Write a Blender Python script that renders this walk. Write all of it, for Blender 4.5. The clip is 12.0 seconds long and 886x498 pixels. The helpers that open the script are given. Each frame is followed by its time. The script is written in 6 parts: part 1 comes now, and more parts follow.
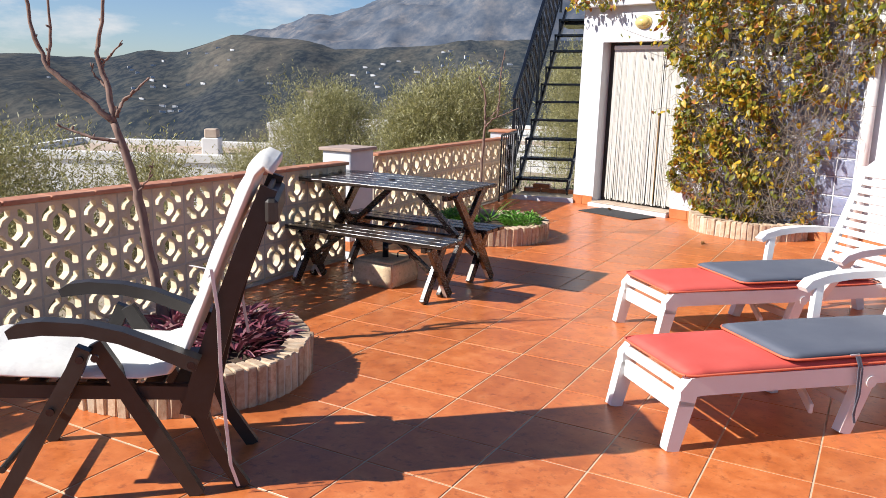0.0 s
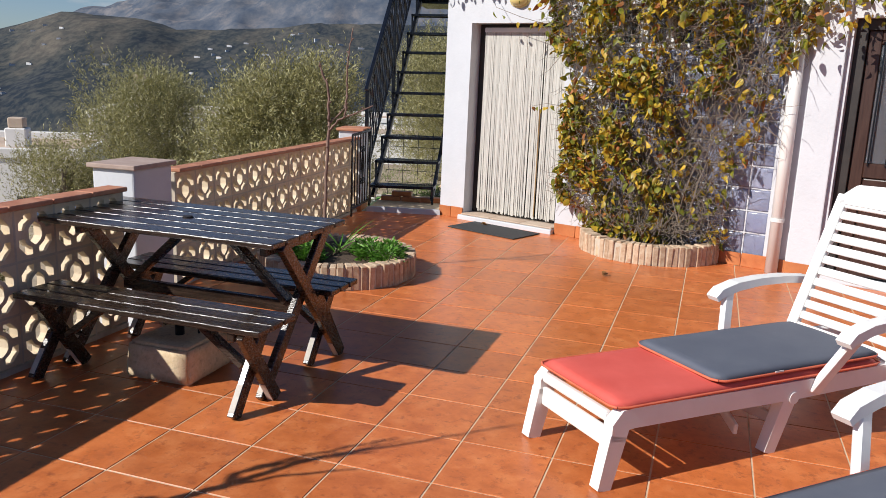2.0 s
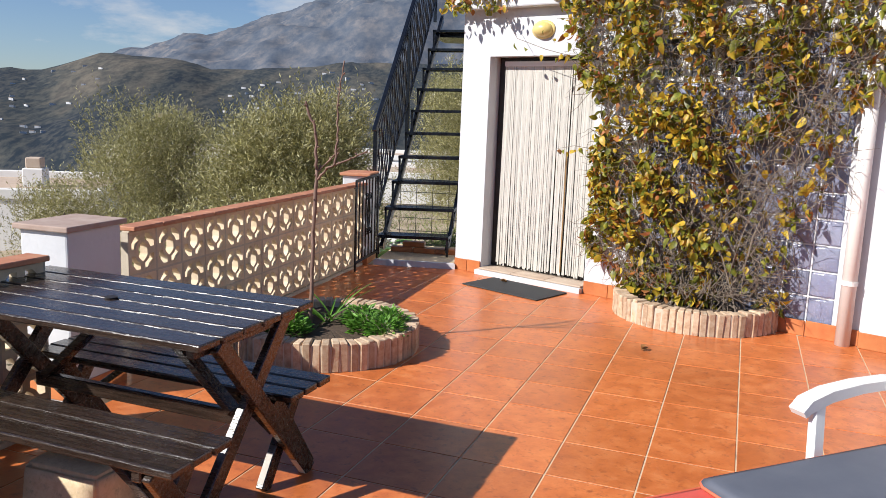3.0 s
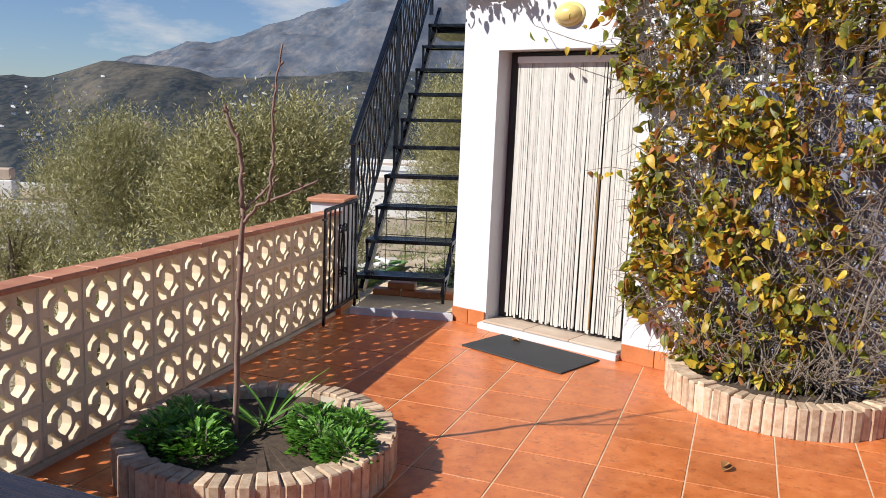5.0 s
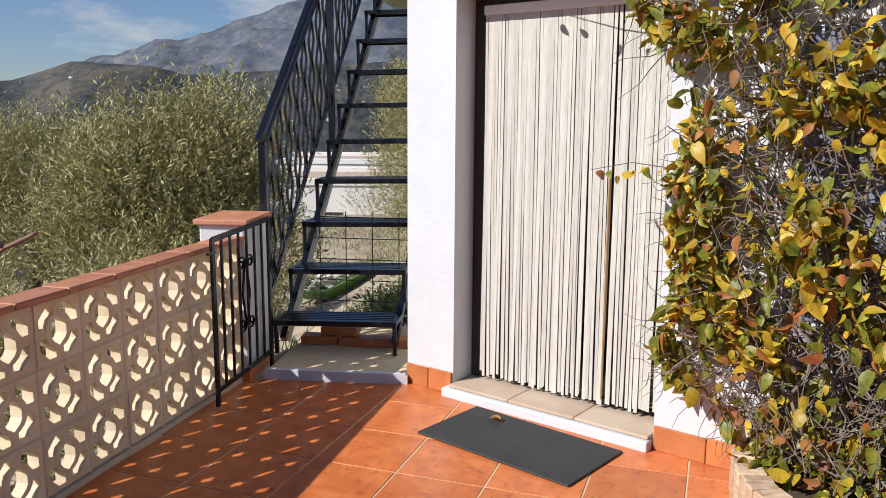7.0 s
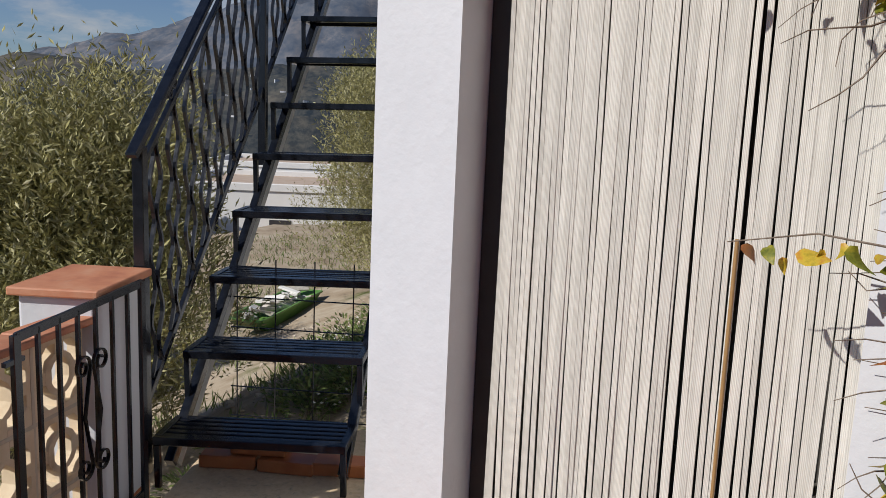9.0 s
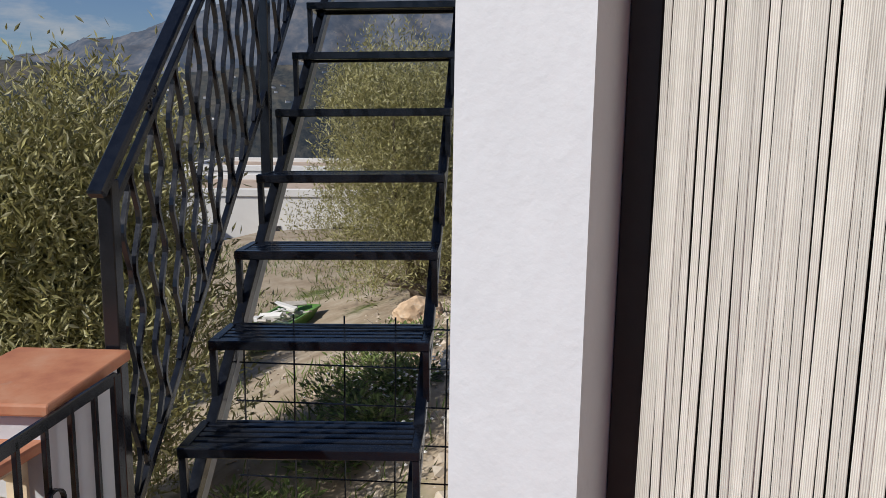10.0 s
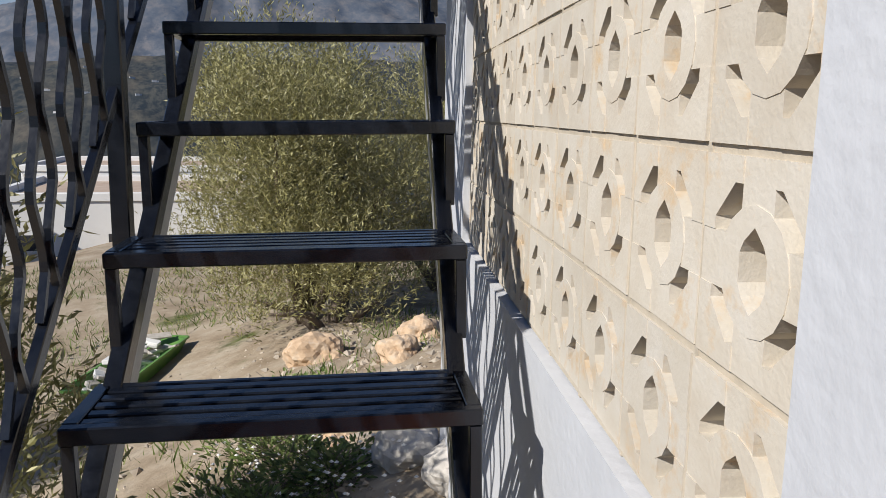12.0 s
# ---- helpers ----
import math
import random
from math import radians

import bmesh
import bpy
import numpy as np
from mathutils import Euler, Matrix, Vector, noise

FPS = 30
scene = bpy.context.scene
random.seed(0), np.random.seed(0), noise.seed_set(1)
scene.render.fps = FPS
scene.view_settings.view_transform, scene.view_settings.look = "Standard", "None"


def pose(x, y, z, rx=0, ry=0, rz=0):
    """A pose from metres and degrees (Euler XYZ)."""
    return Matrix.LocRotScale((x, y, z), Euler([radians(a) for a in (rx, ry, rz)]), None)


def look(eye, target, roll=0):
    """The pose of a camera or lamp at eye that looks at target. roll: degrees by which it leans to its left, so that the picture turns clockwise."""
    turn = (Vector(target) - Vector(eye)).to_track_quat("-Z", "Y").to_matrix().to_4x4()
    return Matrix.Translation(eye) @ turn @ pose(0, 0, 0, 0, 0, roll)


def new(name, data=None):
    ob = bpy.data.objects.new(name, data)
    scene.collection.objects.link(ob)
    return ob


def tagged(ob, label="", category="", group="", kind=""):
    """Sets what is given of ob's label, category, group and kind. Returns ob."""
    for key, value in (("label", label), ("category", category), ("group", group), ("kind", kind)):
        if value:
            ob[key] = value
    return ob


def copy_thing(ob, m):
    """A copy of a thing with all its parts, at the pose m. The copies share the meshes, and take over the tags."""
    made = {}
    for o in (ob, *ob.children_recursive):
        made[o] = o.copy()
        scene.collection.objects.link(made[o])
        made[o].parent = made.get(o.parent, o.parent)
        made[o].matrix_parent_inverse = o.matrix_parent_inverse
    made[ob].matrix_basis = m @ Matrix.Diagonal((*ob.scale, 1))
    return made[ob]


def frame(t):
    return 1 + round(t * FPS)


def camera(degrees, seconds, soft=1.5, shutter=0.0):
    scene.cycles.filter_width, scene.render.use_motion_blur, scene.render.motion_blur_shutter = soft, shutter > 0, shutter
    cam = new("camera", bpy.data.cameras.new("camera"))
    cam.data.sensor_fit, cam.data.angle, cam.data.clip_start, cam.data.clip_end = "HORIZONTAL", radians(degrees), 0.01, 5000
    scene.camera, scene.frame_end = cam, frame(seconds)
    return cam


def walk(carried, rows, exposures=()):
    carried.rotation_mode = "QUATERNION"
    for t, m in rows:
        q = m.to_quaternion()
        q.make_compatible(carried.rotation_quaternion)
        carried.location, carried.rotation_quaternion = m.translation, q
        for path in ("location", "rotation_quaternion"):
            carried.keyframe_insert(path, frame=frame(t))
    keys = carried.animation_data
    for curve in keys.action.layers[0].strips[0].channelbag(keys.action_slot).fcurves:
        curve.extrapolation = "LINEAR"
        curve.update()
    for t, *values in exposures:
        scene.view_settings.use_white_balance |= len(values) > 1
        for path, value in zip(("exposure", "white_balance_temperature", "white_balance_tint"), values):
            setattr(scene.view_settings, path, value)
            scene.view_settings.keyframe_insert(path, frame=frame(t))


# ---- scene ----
cam = camera(57.8, 12.0, soft=0.85)
PATH = [
    (0, (1.116, 0.136, 1.489), (0.891, 2.084, 1.094), 1.81),
    (0.5, (0.995, 0.572, 1.515), (0.967, 2.524, 1.080), 2.23),
    (1, (0.930, 1.068, 1.540), (1.012, 3.020, 1.110), 1.71),
    (1.5, (0.969, 1.601, 1.542), (1.099, 3.551, 1.120), 1.96),
    (2, (1.046, 2.088, 1.541), (1.179, 4.039, 1.123), 2.46),
    (2.5, (1.157, 2.562, 1.574), (1.286, 4.526, 1.217), 2.06),
    (3, (1.243, 3.075, 1.566), (1.301, 5.046, 1.233), 2.19),
    (5, (1.336, 4.839, 1.576), (1.390, 6.813, 1.264), 2.38),
    (5.5, (1.333, 5.299, 1.578), (1.417, 7.274, 1.274), 1.51),
    (6, (1.365, 5.773, 1.562), (1.471, 7.745, 1.246), 1.13),
    (6.5, (1.417, 6.237, 1.552), (1.541, 8.204, 1.213), 1.03),
    (7, (1.574, 6.710, 1.538), (1.678, 8.679, 1.202), 0.38),
    (9, (1.548, 8.483, 1.545), (1.772, 10.445, 1.226), 2.40),
    (9.5, (1.441, 8.932, 1.538), (1.684, 10.891, 1.218), 1.37),
    (10, (1.358, 9.388, 1.579), (1.613, 11.345, 1.252), 0.81),
    (10.5, (1.285, 9.791, 1.597), (1.560, 11.745, 1.275), 1.22),
    (11, (1.186, 10.237, 1.609), (1.631, 12.162, 1.300), 0.57),
    (11.5, (1.180, 10.633, 1.617), (1.695, 12.538, 1.292), 0.10),
    (12, (1.214, 10.964, 1.634), (1.796, 12.848, 1.298), 0.93),
]
EXPOSURES = [(0.0, 0.65), (1.0, 0.32), (1.5, 0.16), (2.0, 0.16), (2.5, 0.32), (3.0, 0.45), (5.0, 0.42), (6.5, 0.35), (7.0, 0.27), (9.0, -0.15), (10.5, -0.18), (11.0, -0.12), (12.0, 0.02)]
walk(cam, [(t, look(eye, target, roll)) for t, eye, target, roll in PATH], EXPOSURES)

# ---- world, sun ----
SUN_EL = radians(36.0)
SUN_AZ = math.atan2(-0.915, -0.404)
world = bpy.data.worlds.new("sky")
scene.world = world
world.use_nodes = True
wt = world.node_tree
wt.nodes.clear()
w_out = wt.nodes.new("ShaderNodeOutputWorld")
w_bg = wt.nodes.new("ShaderNodeBackground")
w_sky = wt.nodes.new("ShaderNodeTexSky")
w_sky.sky_type = "NISHITA"
w_sky.sun_disc = False
w_sky.sun_elevation = SUN_EL
w_sky.sun_rotation = SUN_AZ
w_sky.air_density = 1.0
w_sky.dust_density = 0.25
w_sky.ozone_density = 1.6
w_sky.altitude = 500
w_bg.inputs["Strength"].default_value = 0.06
w_co = wt.nodes.new("ShaderNodeTexCoord")
w_map = wt.nodes.new("ShaderNodeMapping")
w_map.inputs["Scale"].default_value = (5.0, 5.0, 16.0)
w_noise = wt.nodes.new("ShaderNodeTexNoise")
w_noise.inputs["Scale"].default_value = 1.1
w_noise.inputs["Detail"].default_value = 7.0
w_noise.inputs["Roughness"].default_value = 0.6
w_ramp = wt.nodes.new("ShaderNodeValToRGB")
w_ramp.color_ramp.elements[0].position = 0.52
w_ramp.color_ramp.elements[1].position = 0.72
w_sep = wt.nodes.new("ShaderNodeSeparateXYZ")
w_band = wt.nodes.new("ShaderNodeMapRange")
w_band.inputs[1].default_value = 0.24
w_band.inputs[2].default_value = 0.08
w_mul = wt.nodes.new("ShaderNodeMath")
w_mul.operation = "MULTIPLY"
w_mix = wt.nodes.new("ShaderNodeMix")
w_mix.data_type = "RGBA"
w_mix.inputs["B"].default_value = (8.5, 8.6, 8.8, 1)
wt.links.new(w_co.outputs["Generated"], w_map.inputs["Vector"])
wt.links.new(w_map.outputs["Vector"], w_noise.inputs["Vector"])
wt.links.new(w_noise.outputs["Fac"], w_ramp.inputs["Fac"])
wt.links.new(w_co.outputs["Generated"], w_sep.inputs["Vector"])
wt.links.new(w_sep.outputs["Z"], w_band.inputs[0])
wt.links.new(w_ramp.outputs["Color"], w_mul.inputs[0])
wt.links.new(w_band.outputs[0], w_mul.inputs[1])
wt.links.new(w_mul.outputs[0], w_mix.inputs["Factor"])
w_tint = wt.nodes.new("ShaderNodeMix")
w_tint.data_type, w_tint.blend_type = "RGBA", "MULTIPLY"
w_tint.inputs["Factor"].default_value = 1.0
w_tint.inputs["B"].default_value = (0.84, 0.97, 1.25, 1)
wt.links.new(w_sky.outputs["Color"], w_tint.inputs["A"])
wt.links.new(w_tint.outputs["Result"], w_mix.inputs["A"])
wt.links.new(w_mix.outputs["Result"], w_bg.inputs["Color"])
wt.links.new(w_bg.outputs["Background"], w_out.inputs["Surface"])

sun = new("sun", bpy.data.lights.new("sun", "SUN"))
sun.data.energy = 5.05
sun.data.angle = radians(0.53)
sun.data.color = (1.0, 0.965, 0.91)
sun.matrix_world = look((-0.915 * 20, -0.404 * 20, 20 * math.tan(SUN_EL)), (0, 0, 0))


# ---- materials ----
def material(name, colors, rough=0.6, metal=0.0, scale=6.0, bump=0.15, bump_scale=60.0, spread=0.0, stretch=(1, 1, 1),
             spec=0.5, coat=0.0, stain=None, stain_scale=1.5, stain_at=0.55, sub=0.0, trans=0.0, rough_var=0.12, island=False):
    """Procedural surface: colours mixed by noise, per-piece variation (spread), large stains and fine relief."""
    m = bpy.data.materials.new(name)
    m.use_nodes = True
    nt = m.node_tree
    b = nt.nodes["Principled BSDF"]
    co = nt.nodes.new("ShaderNodeTexCoord")
    mp = nt.nodes.new("ShaderNodeMapping")
    mp.inputs["Scale"].default_value = stretch
    info = nt.nodes.new("ShaderNodeObjectInfo")
    geo = nt.nodes.new("ShaderNodeNewGeometry")
    rnd = geo.outputs["Random Per Island"] if island else info.outputs["Random"]
    shift = nt.nodes.new("ShaderNodeVectorMath")
    shift.operation = "MULTIPLY_ADD"
    shift.inputs[1].default_value = (37, 53, 71)
    nt.links.new(rnd, shift.inputs[0])
    nt.links.new(co.outputs["Object"], shift.inputs[2])
    nt.links.new(shift.outputs[0], mp.inputs["Vector"])
    n1 = nt.nodes.new("ShaderNodeTexNoise")
    n1.inputs["Scale"].default_value = scale
    n1.inputs["Detail"].default_value = 6
    n1.inputs["Roughness"].default_value = 0.65
    nt.links.new(mp.outputs[0], n1.inputs["Vector"])
    ramp = nt.nodes.new("ShaderNodeValToRGB")
    els = ramp.color_ramp.elements
    while len(els) < len(colors):
        els.new(0.5)
    for i, c in enumerate(colors):
        els[i].position = 0.3 + 0.4 * i / max(1, len(colors) - 1)
        els[i].color = (*c, 1)
    nt.links.new(n1.outputs["Fac"], ramp.inputs["Fac"])
    col = ramp.outputs["Color"]
    if stain:
        n3 = nt.nodes.new("ShaderNodeTexNoise")
        n3.inputs["Scale"].default_value = stain_scale
        n3.inputs["Detail"].default_value = 8
        n3.inputs["Roughness"].default_value = 0.7
        nt.links.new(mp.outputs[0], n3.inputs["Vector"])
        r3 = nt.nodes.new("ShaderNodeValToRGB")
        r3.color_ramp.elements[0].position = stain_at
        r3.color_ramp.elements[1].position = min(1.0, stain_at + 0.16)
        nt.links.new(n3.outputs["Fac"], r3.inputs["Fac"])
        mx = nt.nodes.new("ShaderNodeMix")
        mx.data_type = "RGBA"
        nt.links.new(r3.outputs["Color"], mx.inputs["Factor"])
        nt.links.new(col, mx.inputs["A"])
        mx.inputs["B"].default_value = (*stain, 1)
        col = mx.outputs["Result"]
    if spread:
        hs = nt.nodes.new("ShaderNodeHueSaturation")
        mr = nt.nodes.new("ShaderNodeMapRange")
        mr.inputs[3].default_value = 1 - spread
        mr.inputs[4].default_value = 1 + spread
        nt.links.new(rnd, mr.inputs[0])
        nt.links.new(mr.outputs[0], hs.inputs["Value"])
        nt.links.new(col, hs.inputs["Color"])
        col = hs.outputs["Color"]
    nt.links.new(col, b.inputs["Base Color"])
    n2 = nt.nodes.new("ShaderNodeTexNoise")
    n2.inputs["Scale"].default_value = bump_scale
    n2.inputs["Detail"].default_value = 5
    nt.links.new(mp.outputs[0], n2.inputs["Vector"])
    if bump:
        bp = nt.nodes.new("ShaderNodeBump")
        bp.inputs["Strength"].default_value = bump
        bp.inputs["Distance"].default_value = min(0.01, 0.22 / bump_scale)
        nt.links.new(n2.outputs["Fac"], bp.inputs["Height"])
        nt.links.new(bp.outputs[0], b.inputs["Normal"])
    rr = nt.nodes.new("ShaderNodeMapRange")
    rr.inputs[3].default_value = max(0.02, rough - rough_var)
    rr.inputs[4].default_value = min(1, rough + rough_var)
    nt.links.new(n1.outputs["Fac"], rr.inputs[0])
    nt.links.new(rr.outputs[0], b.inputs["Roughness"])
    b.inputs["Metallic"].default_value = metal
    b.inputs["Specular IOR Level"].default_value = spec
    b.inputs["Coat Weight"].default_value = coat
    b.inputs["Coat Roughness"].default_value = 0.12
    if trans:
        b.inputs["Transmission Weight"].default_value = trans
    if sub:
        tr = nt.nodes.new("ShaderNodeBsdfTranslucent")
        nt.links.new(col, tr.inputs["Color"])
        ms = nt.nodes.new("ShaderNodeMixShader")
        ms.inputs[0].default_value = sub
        nt.links.new(b.outputs[0], ms.inputs[1])
        nt.links.new(tr.outputs[0], ms.inputs[2])
        nt.links.new(ms.outputs[0], nt.nodes["Material Output"].inputs["Surface"])
    return m


M_TILE = material("terracotta_tile", [(0.44, 0.115, 0.032), (0.55, 0.155, 0.044), (0.64, 0.215, 0.072)], rough=0.33, scale=9, bump=0.10, bump_scale=60, spread=0.12, stain=(0.30, 0.078, 0.028), stain_scale=22, stain_at=0.54, spec=0.4, rough_var=0.1)
M_SKIRT = material("terracotta_skirting", [(0.40, 0.12, 0.04), (0.55, 0.2, 0.07)], rough=0.4, scale=7, bump=0.1, spread=0.12)
M_GROUT = material("tile_grout", [(0.55, 0.42, 0.27), (0.66, 0.52, 0.36)], rough=0.9, scale=14, bump=0.4, stain=(0.30, 0.22, 0.15), stain_scale=2.0, stain_at=0.56)
M_WHITE = material("white_plaster", [(0.55, 0.562, 0.59), (0.605, 0.617, 0.645)], rough=0.85, scale=3, bump=0.35, bump_scale=35, stain=(0.50, 0.50, 0.505), stain_scale=1.2, stain_at=0.66)
M_BLOCK = material("breeze_concrete", [(0.56, 0.44, 0.29), (0.66, 0.54, 0.38), (0.71, 0.61, 0.46)], rough=0.9, scale=7, bump=0.5, bump_scale=120, spread=0.08, stain=(0.42, 0.31, 0.19), stain_scale=4, stain_at=0.6)
# same block as the parapets; the screen's sunlit paleness is put into the colour
M_BLOCK_SUN = material("sunlit_breeze_concrete", [(0.56, 0.485, 0.385), (0.62, 0.56, 0.465), (0.66, 0.61, 0.53)], rough=0.92, scale=6, bump=0.5, bump_scale=120, spread=0.05, stain=(0.62, 0.44, 0.25), stain_scale=8, stain_at=0.55)
M_MORTAR = material("grey_mortar", [(0.46, 0.40, 0.31), (0.57, 0.50, 0.40)], rough=0.95, scale=20, bump=0.6, bump_scale=90)
M_CAP = material("terracotta_coping", [(0.36, 0.13, 0.07), (0.46, 0.19, 0.10), (0.5, 0.25, 0.15)], rough=0.6, scale=8, bump=0.2, spread=0.1, stain=(0.42, 0.30, 0.22), stain_scale=6, stain_at=0.62)
M_GREYCAP = material("worn_stone_cap", [(0.33, 0.23, 0.19), (0.44, 0.34, 0.29)], rough=0.85, scale=10, bump=0.4)
M_WOOD = material("dark_stained_wood", [(0.014, 0.009, 0.006), (0.028, 0.017, 0.012), (0.05, 0.032, 0.022)], rough=0.27, scale=9, bump=0.2, bump_scale=30, stretch=(0.6, 9, 9), spread=0.2, spec=0.6, coat=0.35)
M_WORN = material("worn_pale_wood", [(0.42, 0.38, 0.33), (0.6, 0.56, 0.5)], rough=0.7, scale=20, bump=0.3)
M_IRON = material("black_painted_iron", [(0.004, 0.005, 0.008), (0.009, 0.011, 0.016)], rough=0.2, scale=25, bump=0.12, bump_scale=150, spec=0.55, stain=(0.016, 0.018, 0.024), stain_scale=6, stain_at=0.66)
M_IRONGREY = material("grey_steel_channel", [(0.30, 0.30, 0.29), (0.42, 0.41, 0.39)], rough=0.5, scale=18, bump=0.15)
M_PLASTIC = material("white_plastic", [(0.76, 0.75, 0.72), (0.82, 0.81, 0.79)], rough=0.38, scale=4, bump=0.04, bump_scale=80, stain=(0.66, 0.63, 0.58), stain_scale=3, stain_at=0.68)
M_RED = material("coral_red_fabric", [(0.60, 0.082, 0.06), (0.68, 0.11, 0.085)], rough=0.75, scale=5, bump=0.25, bump_scale=260, stretch=(1, 1, 1))
M_PIPING = material("orange_red_piping", [(0.62, 0.12, 0.06), (0.7, 0.16, 0.08)], rough=0.7, scale=20, bump=0.2)
M_GREYF = material("slate_grey_fabric", [(0.085, 0.095, 0.125), (0.115, 0.125, 0.155)], rough=0.8, scale=4, bump=0.25, bump_scale=260)
M_CHAIR = material("dark_brown_resin", [(0.022, 0.018, 0.015), (0.036, 0.030, 0.026)], rough=0.45, scale=10, bump=0.12, bump_scale=70)
M_CUSHION = material("off_white_quilted_fabric", [(0.62, 0.60, 0.56), (0.72, 0.70, 0.66)], rough=0.9, scale=7, bump=0.5, bump_scale=14)
M_BRICK = material("weathered_brick", [(0.36, 0.22, 0.13), (0.50, 0.36, 0.24), (0.58, 0.47, 0.34)], rough=0.9, scale=22, bump=0.5, bump_scale=80, spread=0.22, stain=(0.36, 0.14, 0.08), stain_scale=10, stain_at=0.58)
M_SOIL = material("planter_soil", [(0.05, 0.032, 0.02), (0.1, 0.066, 0.042)], rough=1, scale=30, bump=0.9, bump_scale=60)
M_STONE = material("umbrella_base_concrete", [(0.60, 0.45, 0.27), (0.74, 0.59, 0.40)], rough=0.95, scale=45, bump=0.7, bump_scale=140, stain=(0.4, 0.32, 0.22), stain_scale=30, stain_at=0.55)
M_MAT = material("black_rubber_mat", [(0.022, 0.023, 0.025), (0.036, 0.037, 0.04)], rough=0.75, scale=8, bump=0.5, bump_scale=200)
M_STRIP = material("cream_curtain_strip", [(0.53, 0.51, 0.46), (0.63, 0.61, 0.56)], rough=0.55, scale=6, bump=0.45, bump_scale=320, stretch=(1, 1, 1.6), spread=0.1)
M_DARK = material("dark_door_frame", [(0.016, 0.012, 0.010), (0.03, 0.023, 0.02)], rough=0.5, scale=8, bump=0.1)
M_DOOR = material("brown_wooden_door", [(0.030, 0.012, 0.008), (0.055, 0.023, 0.014)], rough=0.4, scale=8, bump=0.2, stretch=(6, 6, 0.5))
# reflections and the dark interior are put into the glass as a blue-violet tint
M_GLASSB = material("glass_block", [(0.40, 0.43, 0.62), (0.55, 0.58, 0.74)], rough=0.12, scale=5, bump=0.5, bump_scale=22, trans=0.55, spread=0.2, rough_var=0.06)
M_PANE = material("window_glass", [(0.5, 0.5, 0.55), (0.55, 0.55, 0.6)], rough=0.05, scale=2, bump=0.0, trans=0.85, rough_var=0.02)
M_PVC = material("white_pvc_pipe", [(0.74, 0.72, 0.68), (0.8, 0.78, 0.75)], rough=0.45, scale=5, bump=0.05)
M_LAMP = material("yellowed_lamp_cover", [(0.66, 0.5, 0.16), (0.74, 0.6, 0.26)], rough=0.35, scale=9, bump=0.1)
M_DIRT = material("dry_earth", [(0.21, 0.155, 0.10), (0.32, 0.25, 0.17), (0.40, 0.33, 0.24)], rough=1, scale=1.3, bump=0.8, bump_scale=18, stain=(0.10, 0.12, 0.045), stain_scale=0.5, stain_at=0.57)
M_ROCK = material("sandstone_rock", [(0.46, 0.31, 0.19), (0.60, 0.43, 0.28), (0.64, 0.52, 0.39)], rough=0.95, scale=9, bump=0.8, bump_scale=30)
M_PALEROCK = material("pale_rock", [(0.42, 0.39, 0.35), (0.58, 0.54, 0.49)], rough=0.95, scale=12, bump=0.8, bump_scale=40)
M_BARK = material("grey_bark", [(0.10, 0.075, 0.055), (0.19, 0.15, 0.115)], rough=0.95, scale=25, bump=0.8, bump_scale=60, stretch=(1, 1, 0.4))
M_TWIG = material("purple_brown_bark", [(0.15, 0.088, 0.066), (0.27, 0.17, 0.13)], rough=0.8, scale=30, bump=0.6, bump_scale=80, stretch=(1, 1, 0.3))
M_VINE = material("dry_vine_stem", [(0.10, 0.075, 0.055), (0.26, 0.21, 0.165)], rough=0.9, scale=30, bump=0.4)
M_OLIVE = material("olive_leaf", [(0.17, 0.165, 0.055), (0.32, 0.295, 0.115), (0.56, 0.53, 0.35)], rough=0.55, scale=2, bump=0, spread=0.4, sub=0.25, island=True)
M_LEAFY = material("vine_leaf_yellow", [(0.34, 0.27, 0.025), (0.56, 0.40, 0.04), (0.50, 0.20, 0.03)], rough=0.45, scale=30, bump=0.5, bump_scale=90, spread=0.4, sub=0.35, island=True)
M_LEAFG = material("vine_leaf_green", [(0.08, 0.11, 0.016), (0.19, 0.20, 0.025), (0.36, 0.30, 0.03)], rough=0.45, scale=30, bump=0.5, bump_scale=90, spread=0.4, sub=0.35, island=True)
M_LEAFR = material("vine_leaf_rust", [(0.26, 0.05, 0.018), (0.34, 0.13, 0.03), (0.20, 0.11, 0.045)], rough=0.6, scale=14, bump=0.3, spread=0.3, sub=0.25, island=True)
M_GREEN = material("bright_green_leaf", [(0.07, 0.19, 0.02), (0.17, 0.36, 0.045)], rough=0.45, scale=8, bump=0.1, spread=0.35, sub=0.25, island=True)
M_PURPLE = material("purple_foliage", [(0.10, 0.025, 0.04), (0.20, 0.05, 0.07), (0.15, 0.07, 0.05)], rough=0.5, scale=8, bump=0.1, spread=0.4, sub=0.2, island=True)
M_GRASS = material("grass_blade", [(0.07, 0.12, 0.025), (0.15, 0.2, 0.05), (0.25, 0.23, 0.1)], rough=0.7, scale=2, bump=0, spread=0.4, sub=0.2, island=True)
M_FAR = material("far_white_render", [(0.70, 0.68, 0.65), (0.78, 0.77, 0.74)], rough=0.9, scale=0.8, bump=0.1, bump_scale=5)
M_ROOFT = material("roof_terrace_tile", [(0.42, 0.30, 0.22), (0.52, 0.42, 0.33)], rough=0.9, scale=2, bump=0.1)
M_WINDK = material("far_window_dark", [(0.03, 0.03, 0.035), (0.05, 0.05, 0.055)], rough=0.25, scale=2, bump=0)
M_SKIP = material("green_skip_paint", [(0.10, 0.24, 0.05), (0.16, 0.32, 0.08)], rough=0.5, scale=4, bump=0.15, stain=(0.12, 0.09, 0.05), stain_scale=5, stain_at=0.6)
